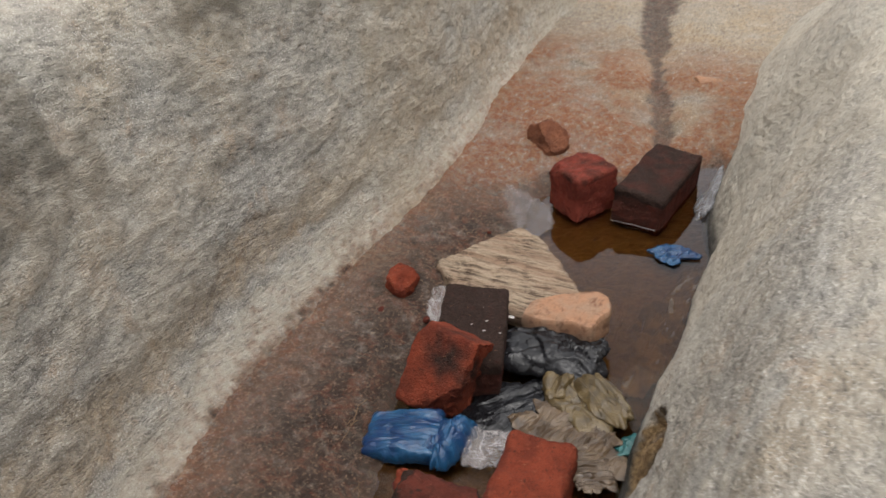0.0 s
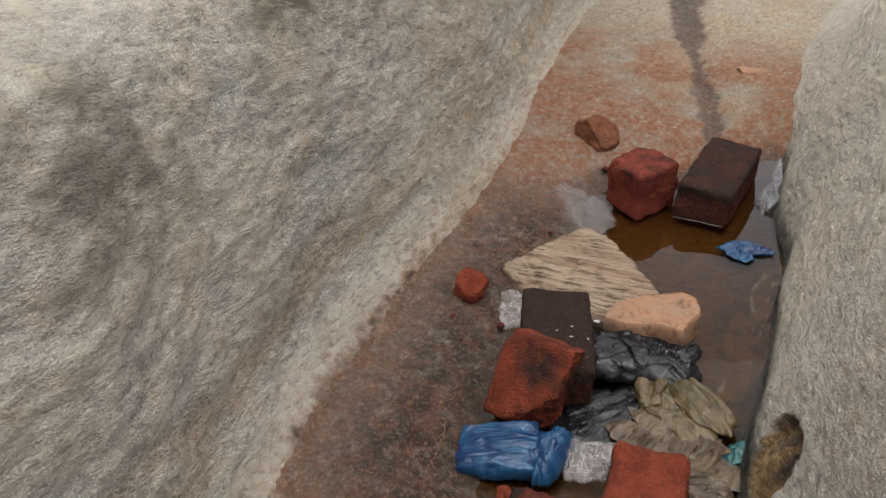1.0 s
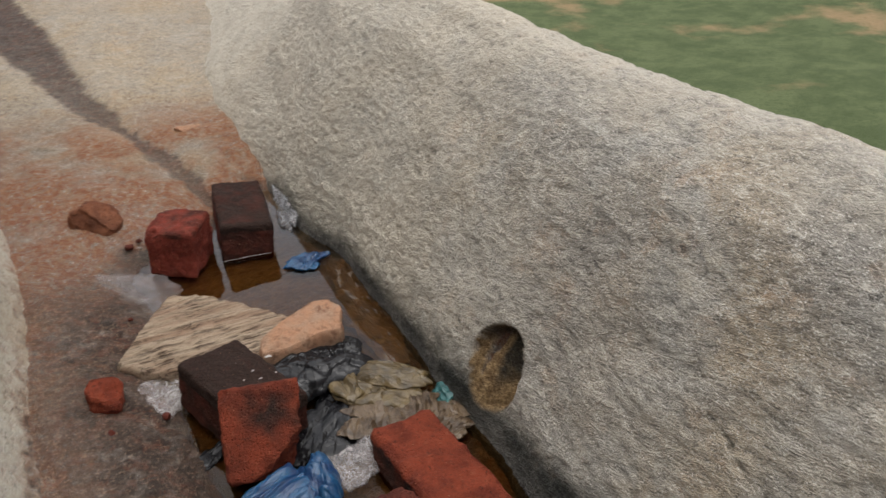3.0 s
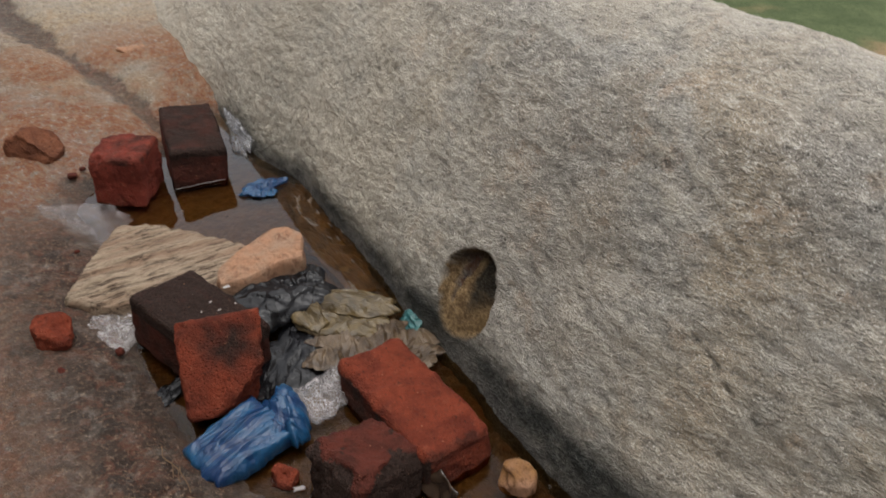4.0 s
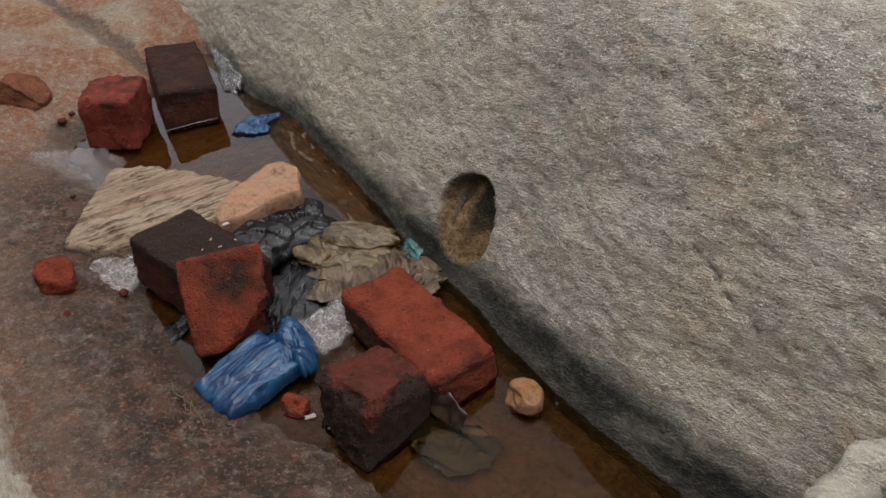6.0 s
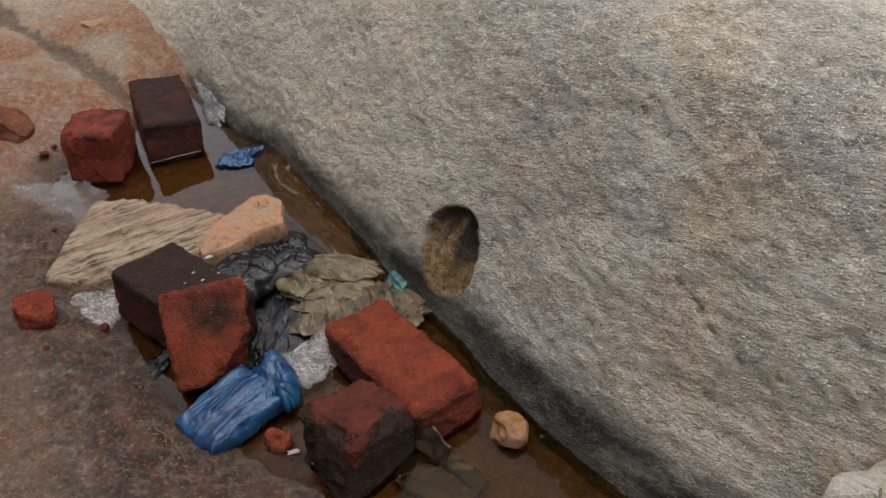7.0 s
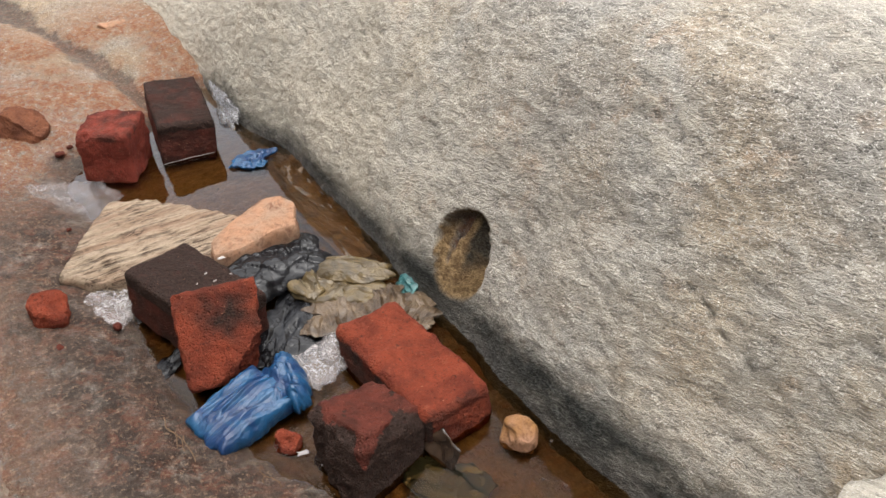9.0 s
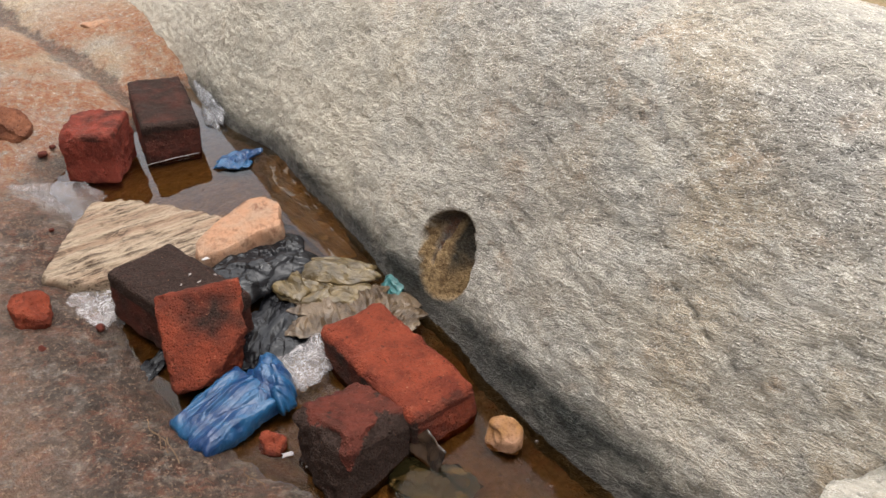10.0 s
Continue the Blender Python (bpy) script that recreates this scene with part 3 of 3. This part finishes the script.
def brick(name, label, size, m, mat, seed, chips=(), soot_shade=None, r=0.008, rough=0.0034, cuts=34):
    bm = rounded_block(size, r, cuts, rough, seed, chips)
    layer = bm.verts.layers.float.new("soot_shade")
    if soot_shade:
        for v in bm.verts:
            v[layer] = max(0.0, min(1.0, soot_shade(v.co, fbm(v.co * 30 + Vector((seed, 0, 0))))))
    ob = mesh_object(name, bm, mat)
    ob.matrix_world = m
    return tagged(ob, label, "brick", "bricks in the pool")


def stone(name, label, size, m, mat, seed, chips=(), category="stone", group="", rough=0.004, cuts=18, r=None):
    bm = rounded_block(size, min(size) * 0.4 if r is None else r, cuts, rough, seed, chips)
    ob = mesh_object(name, bm, mat)
    ob.matrix_world = m
    return tagged(ob, label, category, group)


def ridged(p, octaves=4):
    total, amp, f = 0.0, 1.0, 1.0
    for _ in range(octaves):
        total += amp * (1 - 2 * abs(noise.noise(p * f)))
        amp, f = amp * 0.5, f * 2.03
    return total * 0.5


def facets(p, seed):
    """Height of a sheet crushed into flat facets with sharp folds between them."""
    d, at = noise.voronoi(p)
    total, weight = 0.0, 0.0
    for i in range(3):
        w = math.exp(-(d[i] - d[0]) * 26.0)
        total += w * noise.noise_vector(at[i] * 5.3 + Vector((seed, -seed, 0.7))).dot(p - at[i])
        weight += w
    return total / weight


def crumpled(size, height, seed, fold=0.010, scale=22.0, stretch=(1, 1), rim=0.35, ragged=0.25, rings=70, spokes=190, flat=0.5, square=0.0, lean=(0, 0)):
    """A crushed sheet: a lumpy pillow of creased facets with a ragged rim, closed underneath. square 0 to 1: from oval to boxy; lean: rise along x and y."""
    bm = bmesh.new()
    o = Vector((seed * 2.3, seed * 4.1, seed))
    top, base = [], []
    for i in range(rings + 1):
        rho = (i / rings) ** 0.85
        row = []
        for j in range(spokes):
            a = 2 * math.pi * j / spokes
            c = Vector((math.cos(a), math.sin(a), 0))
            boxy = 1 + square * (1 / max(abs(c.x), abs(c.y)) - 1)
            wide = boxy + ragged * (noise.noise(c * 1.3 + o) + rho ** 3 * (0.5 * noise.noise(c * 3.0 + o) + 0.25 * noise.noise(c * 8.0 + o)))
            x, y = size[0] / 2 * rho * c.x * wide, size[1] / 2 * rho * c.y * wide
            q = Vector((x / stretch[0], y / stretch[1], 0)) * scale
            warp = noise.noise_vector(q * 0.6 + o)
            bent = q + warp * 0.35 + o
            z = fold * (3.6 * facets(bent, seed) + 1.2 * facets(bent * 2.3, seed + 3.0) + 0.35 * ridged(bent * 0.8, 2))
            dome = max(1 - rho ** 2.5, 0.0) ** flat
            z = (height + lean[0] * x + lean[1] * y) * dome * (0.85 + 0.25 * warp.y) + z * (rim + (1 - rim) * dome)
            row.append(bm.verts.new((x + warp.z * fold * 0.5, y + warp.y * fold * 0.5, z)))
            if i == rings:
                base.append(bm.verts.new((x * 0.9, y * 0.9, min(z, 0) - 0.004)))
        top.append(row)
    for i in range(rings):
        for j in range(spokes):
            k = (j + 1) % spokes
            bm.faces.new((top[i][j], top[i + 1][j], top[i + 1][k], top[i][k]))
    for j in range(spokes):
        k = (j + 1) % spokes
        bm.faces.new((top[-1][j], base[j], base[k], top[-1][k]))
    bm.faces.new(base[::-1])
    bmesh.ops.remove_doubles(bm, verts=top[0], dist=1e-3)
    bmesh.ops.recalc_face_normals(bm, faces=bm.faces[:])
    return bm


def litter(name, label, size, height, m, mat, seed, category="plastic bag", group="litter in the pool", **options):
    ob = mesh_object(name, crumpled(size, height, seed, **options), mat)
    ob.matrix_world = m
    return tagged(ob, label, category, group)


# bricks
brick("brick", "whole red clay brick lying flat in the shallow water", (0.231, 0.107, 0.078), frame_of((0.0995, -0.0405, 0.0165), (0.482, -0.876, 0), (0.027, 0.011, 1)), BRICK_RED, 1,
      r=0.014, rough=0.0042, soot_shade=lambda p, n: (p.y < -0.046) * (p.z < 0.026 + 0.01 * n) * (0.8 + 0.4 * n) + (p.x > 0.105) * (0.35 + 0.6 * n))
brick("brick", "broken half of a dark red brick with blackened sides", (0.115, 0.106, 0.10), frame_of((0.0276, -0.1537, 0.0215), (0.733, 0.577, -0.30), (0.18, 0.27, 0.94)), BRICK_DARK, 2,
      chips=[((-0.050, 0.0, 0.038), (-1, 0.1, 0.7)), ((0.0, -0.048, 0.040), (0.1, -1, 0.7)), ((-0.052, 0.02, 0.0), (-1, 0.2, -0.15))], rough=0.0045,
      soot_shade=lambda p, n: (p.z < 0.046 + 0.006 * n - 0.030 * math.exp(-((p.x + 0.054) ** 2 + (p.y + 0.054) ** 2) / 0.0003)) * (1.3 + 0.3 * n) + 0.15 * n)
brick("brick", "dark sooty brick lying half under a red one", (0.20, 0.114, 0.088), frame_of((-0.205, 0.146, 0.043), (0.661, -0.749, -0.041), (0.107, 0.039, 0.993)), BRICK_DARK, 3,
      soot_shade=lambda p, n: (p.z > 0.02) * (0.95 + 0.3 * n) + 0.5 + 0.4 * n)
brick("brick", "broken red brick with a blackened face leaning on a dark brick", (0.122, 0.137, 0.080), frame_of((-0.1545, 0.0505, 0.0595), (0.984, 0.177, -0.028), (0.156, -0.769, 0.62)), BRICK_RED, 4,
      chips=[((0.014, -0.050, 0.020), (0.55, -0.62, 0.40)), ((-0.055, 0.05, 0.035), (-0.8, 0.5, 0.6)), ((0.048, 0.0, 0.03), (1, -0.05, -0.2))], soot_shade=lambda p, n: 0.85 * math.exp(-((p.x - 0.016) / 0.050) ** 2 - ((p.y - 0.030) / 0.040) ** 2) * (0.9 + 0.8 * n) + 0.25 * n)
brick("brick", "dark grey sooty brick standing in water against the rock", (0.233, 0.112, 0.092), frame_of((-0.301, 0.794, 0.0355), (-0.253, 0.966, 0.02), (0.115, -0.01, 0.99)), BRICK_DARK, 5,
      soot_shade=lambda p, n: (p.z > 0.030) * (0.85 + 0.3 * n) + (p.x < -0.10) * (0.55 + 0.3 * n) + 0.2 * n)
brick("brick", "broken deep red half brick at the edge of the pool", (0.104, 0.111, 0.108), frame_of((-0.411, 0.672, 0.054), (0.978, -0.196, -0.064), (0.063, -0.012, 0.998)), BRICK_CRIMSON, 6,
      chips=[((-0.030, -0.050, 0.045), (-0.5, -1, 0.6)), ((-0.040, 0.045, 0.0), (-1, 0.9, 0.2))], rough=0.0036, soot_shade=lambda p, n: (p.z > 0.04) * (0.3 + 0.6 * n))

# stones and brick crumbs
def flagstone(name, label, outline, tilt, thick, mat, seed, layered=1.0):
    """A flat broken stone of the given outline, its top a tilted, layered, uneven plane. tilt: height, and rise along x and y."""
    ring = np.array(outline, float)
    centre = ring.mean(0)
    ring = curve([*ring, ring[0]], 161)[:-1] * 0.35 + np.stack([np.interp(np.linspace(0, len(ring), 160, endpoint=False), np.arange(len(ring) + 1), np.append(ring[:, i], ring[0, i])) for i in (0, 1)], 1) * 0.65
    bm = bmesh.new()
    shells = []
    for rho, drop in [(r, 0.0) for r in np.linspace(0.02, 0.97, 44)] + [(1.0, 0.2), (1.01, 0.5), (1.0, 0.8), (0.95, 1.0)]:
        row = []
        for q in ring:
            x, y = centre + (q - centre) * rho
            p = Vector((x, y, 0))
            layers = layered * 0.0062 * ridged(Vector((x * 12 + y * 5, (y - 0.36 * x) * 55, seed)), 4) + 0.003 * fbm(p * 22)
            z = tilt[0] + tilt[1] * (x - centre[0]) + tilt[2] * (y - centre[1]) + layers - thick * drop
            w = 0.004 * fbm(p * 45 + Vector((0, 0, drop * 2)))
            row.append(bm.verts.new((x + w, y + w, z)))
        shells.append(row)
    for a, b in zip(shells[:-1], shells[1:]):
        for i in range(len(a)):
            k = (i + 1) % len(a)
            bm.faces.new((a[i], b[i], b[k], a[k]))
    bm.faces.new(shells[0])
    bm.faces.new(shells[-1][::-1])
    bmesh.ops.recalc_face_normals(bm, faces=bm.faces[:])
    return tagged(mesh_object(name, bm, mat), label, "stone")


flagstone("stone", "flat pale tan stone slab with layered grain, half in water",
          [(-0.438, 0.264), (-0.418, 0.350), (-0.385, 0.448), (-0.325, 0.448), (-0.255, 0.418), (-0.150, 0.365), (-0.165, 0.275), (-0.30, 0.235), (-0.37, 0.240)],
          (0.045, -0.02, 0.10), 0.04, SLAB, 11, 1.25)
flagstone("stone", "pinkish tan stone resting on a black plastic bag",
          [(-0.185, 0.251), (-0.191, 0.283), (-0.152, 0.318), (-0.103, 0.352), (-0.067, 0.347), (-0.051, 0.325), (-0.051, 0.272), (-0.095, 0.271), (-0.147, 0.252)],
          (0.0730, 0.135, 0.228), 0.050, PINK, 12, 0.25)
stone("stone", "small rounded ochre stone lying in shallow water", (0.049, 0.043, 0.043), frame_of((0.222, -0.168, 0.008), (1, -0.3, 0)), OCHRE, 13,
      chips=[((0.01, -0.01, 0.015), (0.2, -0.3, 1)), ((-0.015, -0.01, 0), (-1, -1, 0.6))], cuts=14)
stone("stone", "small pale pink stone on the far rock floor", (0.075, 0.06, 0.045), frame_of((-0.51, 1.285, 0.062), (1, 0.3, 0)), PINK, 14,
      [((0.0, 0.0, 0.012), (0.3, -0.5, 1)), ((-0.02, -0.01, 0), (-1, -0.8, 0.3))], rough=0.005, cuts=12, r=0.008)
stone("brick_fragment", "rounded lump of broken red brick on the rock floor", (0.112, 0.078, 0.078), frame_of((-0.622, 0.788, 0.066), (1, -0.2, 0)), BRICK_BROWN, 15,
      [((0.005, 0.0, 0.028), (0.75, -0.2, 1)), ((-0.036, 0, 0.02), (-1, 0, 0.8)), ((0, -0.03, 0), (0.1, -1, 0.3))], "brick fragment", "brick fragments")
stone("brick_fragment", "small red brick lump on the rock floor", (0.058, 0.052, 0.050), frame_of((-0.425, 0.160, 0.046), (1, 0.3, 0)), BRICK_RED, 16,
      [((0.014, 0, 0.018), (0.7, -0.3, 1))], "brick fragment", "brick fragments", rough=0.006, cuts=16, r=0.032)
stone("brick_fragment", "small chip of red brick lying in the water", (0.042, 0.032, 0.028), frame_of((-0.077, -0.116, 0.003), (1, -0.5, 0)), BRICK_RED, 17,
      [((0.0, 0, 0.009), (0.3, -0.4, 1)), ((-0.012, -0.006, 0), (-1, -0.8, 0.4))], "brick fragment", "brick fragments", rough=0.004, cuts=14, r=0.013)


# the pale boulder at the near end of the right-hand face
boulder = stone("boulder", "pale weathered granite boulder beside the steep face", (0.50, 0.62, 0.46), pose(0.625, -0.705, 0.080, 8, -6, 20), GRANITE, 21,
                [((0.1, 0.1, 0.2), (0.1, 0.2, 1))], "boulder", rough=0.004, cuts=60, r=0.2)
boulder.data.attributes.new("pale", "FLOAT", "POINT").data.foreach_set("value", np.full(len(boulder.data.vertices), 0.7, np.float32))



# litter: crushed bags, films and wrappers
def bag(label, where, mat, seed, pieces):
    """A crushed plastic bag of several crumpled pieces. pieces: name, size, height, x, y, z, turn, options."""
    root = tagged(new("plastic_bag"), label, "plastic bag", "litter in the pool")
    root.location = where
    for i, (name, size, height, x, y, z, turn, options) in enumerate(pieces):
        ob = mesh_object(name, crumpled(size, height, seed + i * 1.7, **options), mat, root)
        ob.matrix_local = pose(x - where[0], y - where[1], z - where[2], 0, 0, turn)
    return root


bag("wet black plastic bag crushed between the stones", (-0.09, 0.18, 0.0), BLACK_FILM, 31, [
    ("body", (0.20, 0.13), 0.036, -0.108, 0.232, 0.014, 25, dict(fold=0.0045, scale=26.0, ragged=0.3, rim=0.5, square=0.4)),
    ("crumpled_end", (0.12, 0.19), 0.006, -0.066, 0.108, 0.001, -10, dict(fold=0.0040, scale=34.0, stretch=(1, 2.4), ragged=0.45, rim=0.7)),
    ("loop", (0.075, 0.06), 0.012, -0.052, 0.268, 0.036, 40, dict(fold=0.0042, scale=48.0, ragged=0.45, rim=0.6))])
bag("khaki plastic sheet crumpled into folds beside the rock face", (0.025, 0.19, 0.0), KHAKI_FILM, 35, [
    ("body", (0.16, 0.11), 0.014, 0.010, 0.190, 0.008, -12, dict(fold=0.0050, scale=36.0, stretch=(1.5, 0.9), ragged=0.25, rim=0.5, flat=0.6)),
    ("fold", (0.15, 0.06), 0.013, 0.030, 0.210, 0.018, -20, dict(fold=0.0062, scale=36.0, stretch=(2.2, 0.8), ragged=0.25, rim=0.5, flat=0.6)),
    ("twisted_end", (0.06, 0.085), 0.010, -0.040, 0.196, 0.016, 30, dict(fold=0.0055, scale=40.0, stretch=(0.9, 2.0), ragged=0.3, rim=0.5, rings=40, spokes=110))])
bag("brown wet plastic sheet with fine pleats lying in water", (0.06, 0.10, 0.0), BROWN_FILM, 39, [
    ("body", (0.20, 0.11), 0.004, 0.045, 0.118, 0.009, 5, dict(fold=0.0030, scale=60.0, stretch=(0.8, 3.0), ragged=0.5, rim=0.8)),
    ("pleated_end", (0.10, 0.065), 0.005, 0.105, 0.088, 0.010, -40, dict(fold=0.0026, scale=60.0, stretch=(0.7, 2.4), ragged=0.5, rim=0.8))])
bag("small clear white plastic bag crushed into a ball", (-0.03, 0.015, 0.0), MILKY_FILM, 43, [
    ("body", (0.078, 0.085), 0.022, -0.030, 0.008, 0.008, 0, dict(fold=0.0042, scale=34.0, ragged=0.35, rings=40, spokes=120, rim=0.5)),
    ("twisted_end", (0.035, 0.055), 0.024, -0.006, 0.045, 0.010, -20, dict(fold=0.003, scale=44.0, stretch=(1, 2), rings=24, spokes=70, ragged=0.4))])
bag("crushed blue plastic bag floating at the pool edge", (-0.13, -0.06, 0.0), BLUE_FILM, 47, [
    ("body", (0.125, 0.092), 0.036, -0.136, -0.064, 0.006, 38, dict(fold=0.0030, scale=62.0, stretch=(3.6, 1), ragged=0.2, flat=0.22, rim=0.7, square=0.8, lean=(0.16, 0))),
    ("bunched_end", (0.062, 0.115), 0.040, -0.078, -0.025, 0.008, 10, dict(fold=0.0055, scale=46.0, stretch=(1, 1.8), ragged=0.4, rim=0.6))])
litter("plastic_scrap", "torn piece of blue plastic film floating on the water", (0.10, 0.062), 0.004, pose(-0.151, 0.636, 0.004, 0, 0, 22), BLUE_FILM, 51, "plastic scrap",
       fold=0.0035, scale=60.0, ragged=0.5, rings=30, spokes=90, rim=0.7)
litter("plastic_scrap", "small teal plastic scrap wedged at the rock foot", (0.040, 0.048), 0.004, pose(0.118, 0.160, 0.010, 0, -25, 10), TEAL_FILM, 53, "plastic scrap",
       fold=0.003, scale=80.0, ragged=0.5, rings=20, spokes=60)
litter("plastic_film", "clear wet plastic film stuck to the rock floor", (0.19, 0.15), 0.004, pose(-0.495, 0.535, 0.014, 6, 6, -14), CLEAR_FILM, 55, "plastic film",
       fold=0.0026, scale=15.0, stretch=(1.6, 1), ragged=0.4)
litter("plastic_film", "white torn plastic film spilling from under a stone", (0.105, 0.205), 0.006, pose(-0.340, 0.208, 0.015, 0, 8, -27), MILKY_FILM, 57, "plastic film",
       fold=0.0034, scale=24.0, stretch=(1, 2.2), ragged=0.5, rim=0.7)
litter("wrapper", "grey plastic wrapper wedged between brick and rock face", (0.045, 0.17), 0.014, pose(-0.212, 0.868, 0.018, 12, -25, 14), GREY_FILM, 59, "wrapper",
       fold=0.005, scale=34.0, stretch=(1, 3), ragged=0.5, rings=30, spokes=90, rim=0.7)
litter("plastic_film", "brown wet plastic film along the foot of the rock face", (0.34, 0.105), 0.001, pose(-0.022, 0.455, -0.003, 0, 0, -66), BROWN_FILM, 61, "plastic film",
       fold=0.0035, scale=50.0, stretch=(3, 1), ragged=0.5, rim=0.8)

# crumbs, flakes and fibres
for x, y, z, size, seed in ((-0.40, 0.095, 0.036, 0.016, 71), (-0.535, 0.71, 0.030, 0.018, 72), (-0.52, 0.735, 0.031, 0.012, 73), (-0.36, 0.02, 0.032, 0.010, 74),
                            (-0.33, 0.145, 0.022, 0.013, 75), (-0.28, -0.09, 0.028, 0.011, 76), (-0.46, 0.43, 0.025, 0.010, 77)):
    stone("brick_crumb", "tiny crumb of red brick on the rock floor", (size, size * 0.8, size * 0.6), pose(x, y, z, 0, 0, seed * 40), BRICK_DARK, seed, (), "brick crumb",
          "brick crumbs", rough=0.0015, cuts=4)


def flake(where, size, turn, seed):
    """A thin curled chip."""
    bm = bmesh.new()
    bmesh.ops.create_grid(bm, x_segments=8, y_segments=5, size=0.5)
    o = Vector((seed, seed * 0.6, 0))
    for v in bm.verts:
        w = 1 + 0.5 * noise.noise(v.co * 3 + o)
        v.co = Vector((v.co.x * size * w, v.co.y * size * 0.5 * w, size * (0.08 * v.co.x ** 2 + 0.06 * noise.noise(v.co * 4 + o))))
    bmesh.ops.solidify(bm, geom=bm.faces[:], thickness=0.0008)
    ob = mesh_object("paper_flake", bm, WHITE_FILM)
    ob.matrix_world = pose(*where, 0, 0, turn)
    return tagged(ob, "tiny white flake of paper or plastic", "flake", "white flakes")


for i, (x, y, z, size, turn) in enumerate(((-0.165, 0.205, 0.089, 0.022, 20), (-0.185, 0.165, 0.089, 0.009, 60), (-0.150, 0.160, 0.089, 0.013, 10), (-0.170, 0.145, 0.089, 0.010, 30),
                                           (-0.195, 0.140, 0.089, 0.007, 80), (-0.215, 0.185, 0.089, 0.006, 0), (-0.055, -0.138, 0.004, 0.026, 10), (-0.030, -0.160, 0.003, 0.012, 50),
                                           (-0.455, 0.985, 0.014, 0.022, 15), (-0.475, 1.0, 0.018, 0.012, 70), (-0.35, 0.775, 0.016, 0.018, 100))):
    if z > 0.08:
        z = 0.0885 - 0.108 * (x + 0.205) - 0.039 * (y - 0.146)
    flake((x, y, z - 0.001), size * 0.5, turn, i)


def fibre(where, length, turn, seed):
    bm = bmesh.new()
    rows = []
    for i in range(9):
        s = i / 8 - 0.5
        c = Vector((s * length, 0.006 * noise.noise(Vector((s * 3, seed, 0))), 0.001 + 0.002 * (1 - 4 * s * s)))
        rows.append([bm.verts.new(c + Vector((0, 0.0007 * math.cos(a), 0.0007 * math.sin(a)))) for a in (0, 1.57, 3.14, 4.71)])
    for a, b in zip(rows[:-1], rows[1:]):
        for j in range(4):
            bm.faces.new((a[j], a[(j + 1) % 4], b[(j + 1) % 4], b[j]))
    ob = mesh_object("straw", bm, STRAW)
    ob.matrix_world = pose(*where, 0, 0, turn)
    return tagged(ob, "thin dry straw lying on the wet rock", "straw", "straws by the pool")


for i, (x, y, turn, length) in enumerate(((-0.222, -0.090, -62, 0.06), (-0.212, -0.105, -58, 0.05), (-0.196, -0.125, -66, 0.05),
                                          (-0.09, -0.185, -40, 0.03), (-0.105, -0.175, -75, 0.025))):
    h = float(floor_height(np.array([x]), np.array([y]))[0][0])
    fibre((x, y, h + 0.004), length, turn, i * 1.3)

# thin dark sheet standing against the whole brick
bm = bmesh.new()
bmesh.ops.create_grid(bm, x_segments=12, y_segments=10, size=0.5)
for v in bm.verts:
    v.co = Vector((v.co.x * 0.06 * (1 - 0.35 * (v.co.y + 0.5)), v.co.y * 0.045, 0.006 * noise.noise(v.co * 2.5) + 0.01 * v.co.x * v.co.x))
bmesh.ops.solidify(bm, geom=bm.faces[:], thickness=0.0012)
shard = tagged(mesh_object("plastic_scrap", bm, DARK_FILM), "thin brown plastic sheet leaning on a brick in water", "plastic scrap", "litter in the pool")
shard.matrix_world = frame_of((0.122, -0.178, 0.012), (0.45, -0.85, -0.25), (-0.75, -0.35, 0.5))
litter("plastic_film", "dark wet plastic shred along the edge of the pool", (0.030, 0.19), 0.001, pose(-0.252, 0.062, 0.001, 0, 0, -30), BLACK_FILM, 63, "plastic film",
       fold=0.0025, scale=56.0, stretch=(1, 2.5), ragged=0.6, rim=0.8)
litter("plastic_film", "dark wet plastic film lying in the water beside a broken brick", (0.11, 0.075), 0.001, pose(0.123, -0.217, -0.0035, 0, 0, -35), TEAL_DARK_FILM, 65, "plastic film",
       fold=0.0022, scale=22.0, stretch=(2, 1), ragged=0.35, rim=0.8)

# pale strip added as the meniscus highlight where the far dark brick meets the water
foam = fibre((-0.277, 0.678, 0.0005), 0.104, 14, 9.0)
foam.name = "meniscus_highlight"
foam.data.materials[0] = WHITE_FILM
tagged(foam, "thin white strip standing in for the water highlight along a brick", "foam", "litter in the pool")

# small bubbles lying on the still water
for i, (x, y, size) in enumerate(((0.255, -0.120, 0.0034), (0.262, -0.180, 0.0026), (0.236, -0.236, 0.0030), (0.262, -0.250, 0.0024), (0.205, -0.222, 0.0022), (0.243, -0.140, 0.0022),
                                  (-0.30, 0.58, 0.0024), (-0.21, 0.545, 0.0026), (-0.02, -0.055, 0.0024), (0.095, -0.245, 0.0026))):
    bm = bmesh.new()
    bmesh.ops.create_uvsphere(bm, u_segments=14, v_segments=8, radius=size)
    for v in bm.verts:
        v.co.z *= 0.6
    ob = mesh_object("bubble", bm, CLEAR_FILM)
    ob.matrix_world = pose(x, y, 0.0004, 0, 0, 0)
    tagged(ob, "tiny pale bubble floating on the pool", "bubble", "bubbles on the pool")
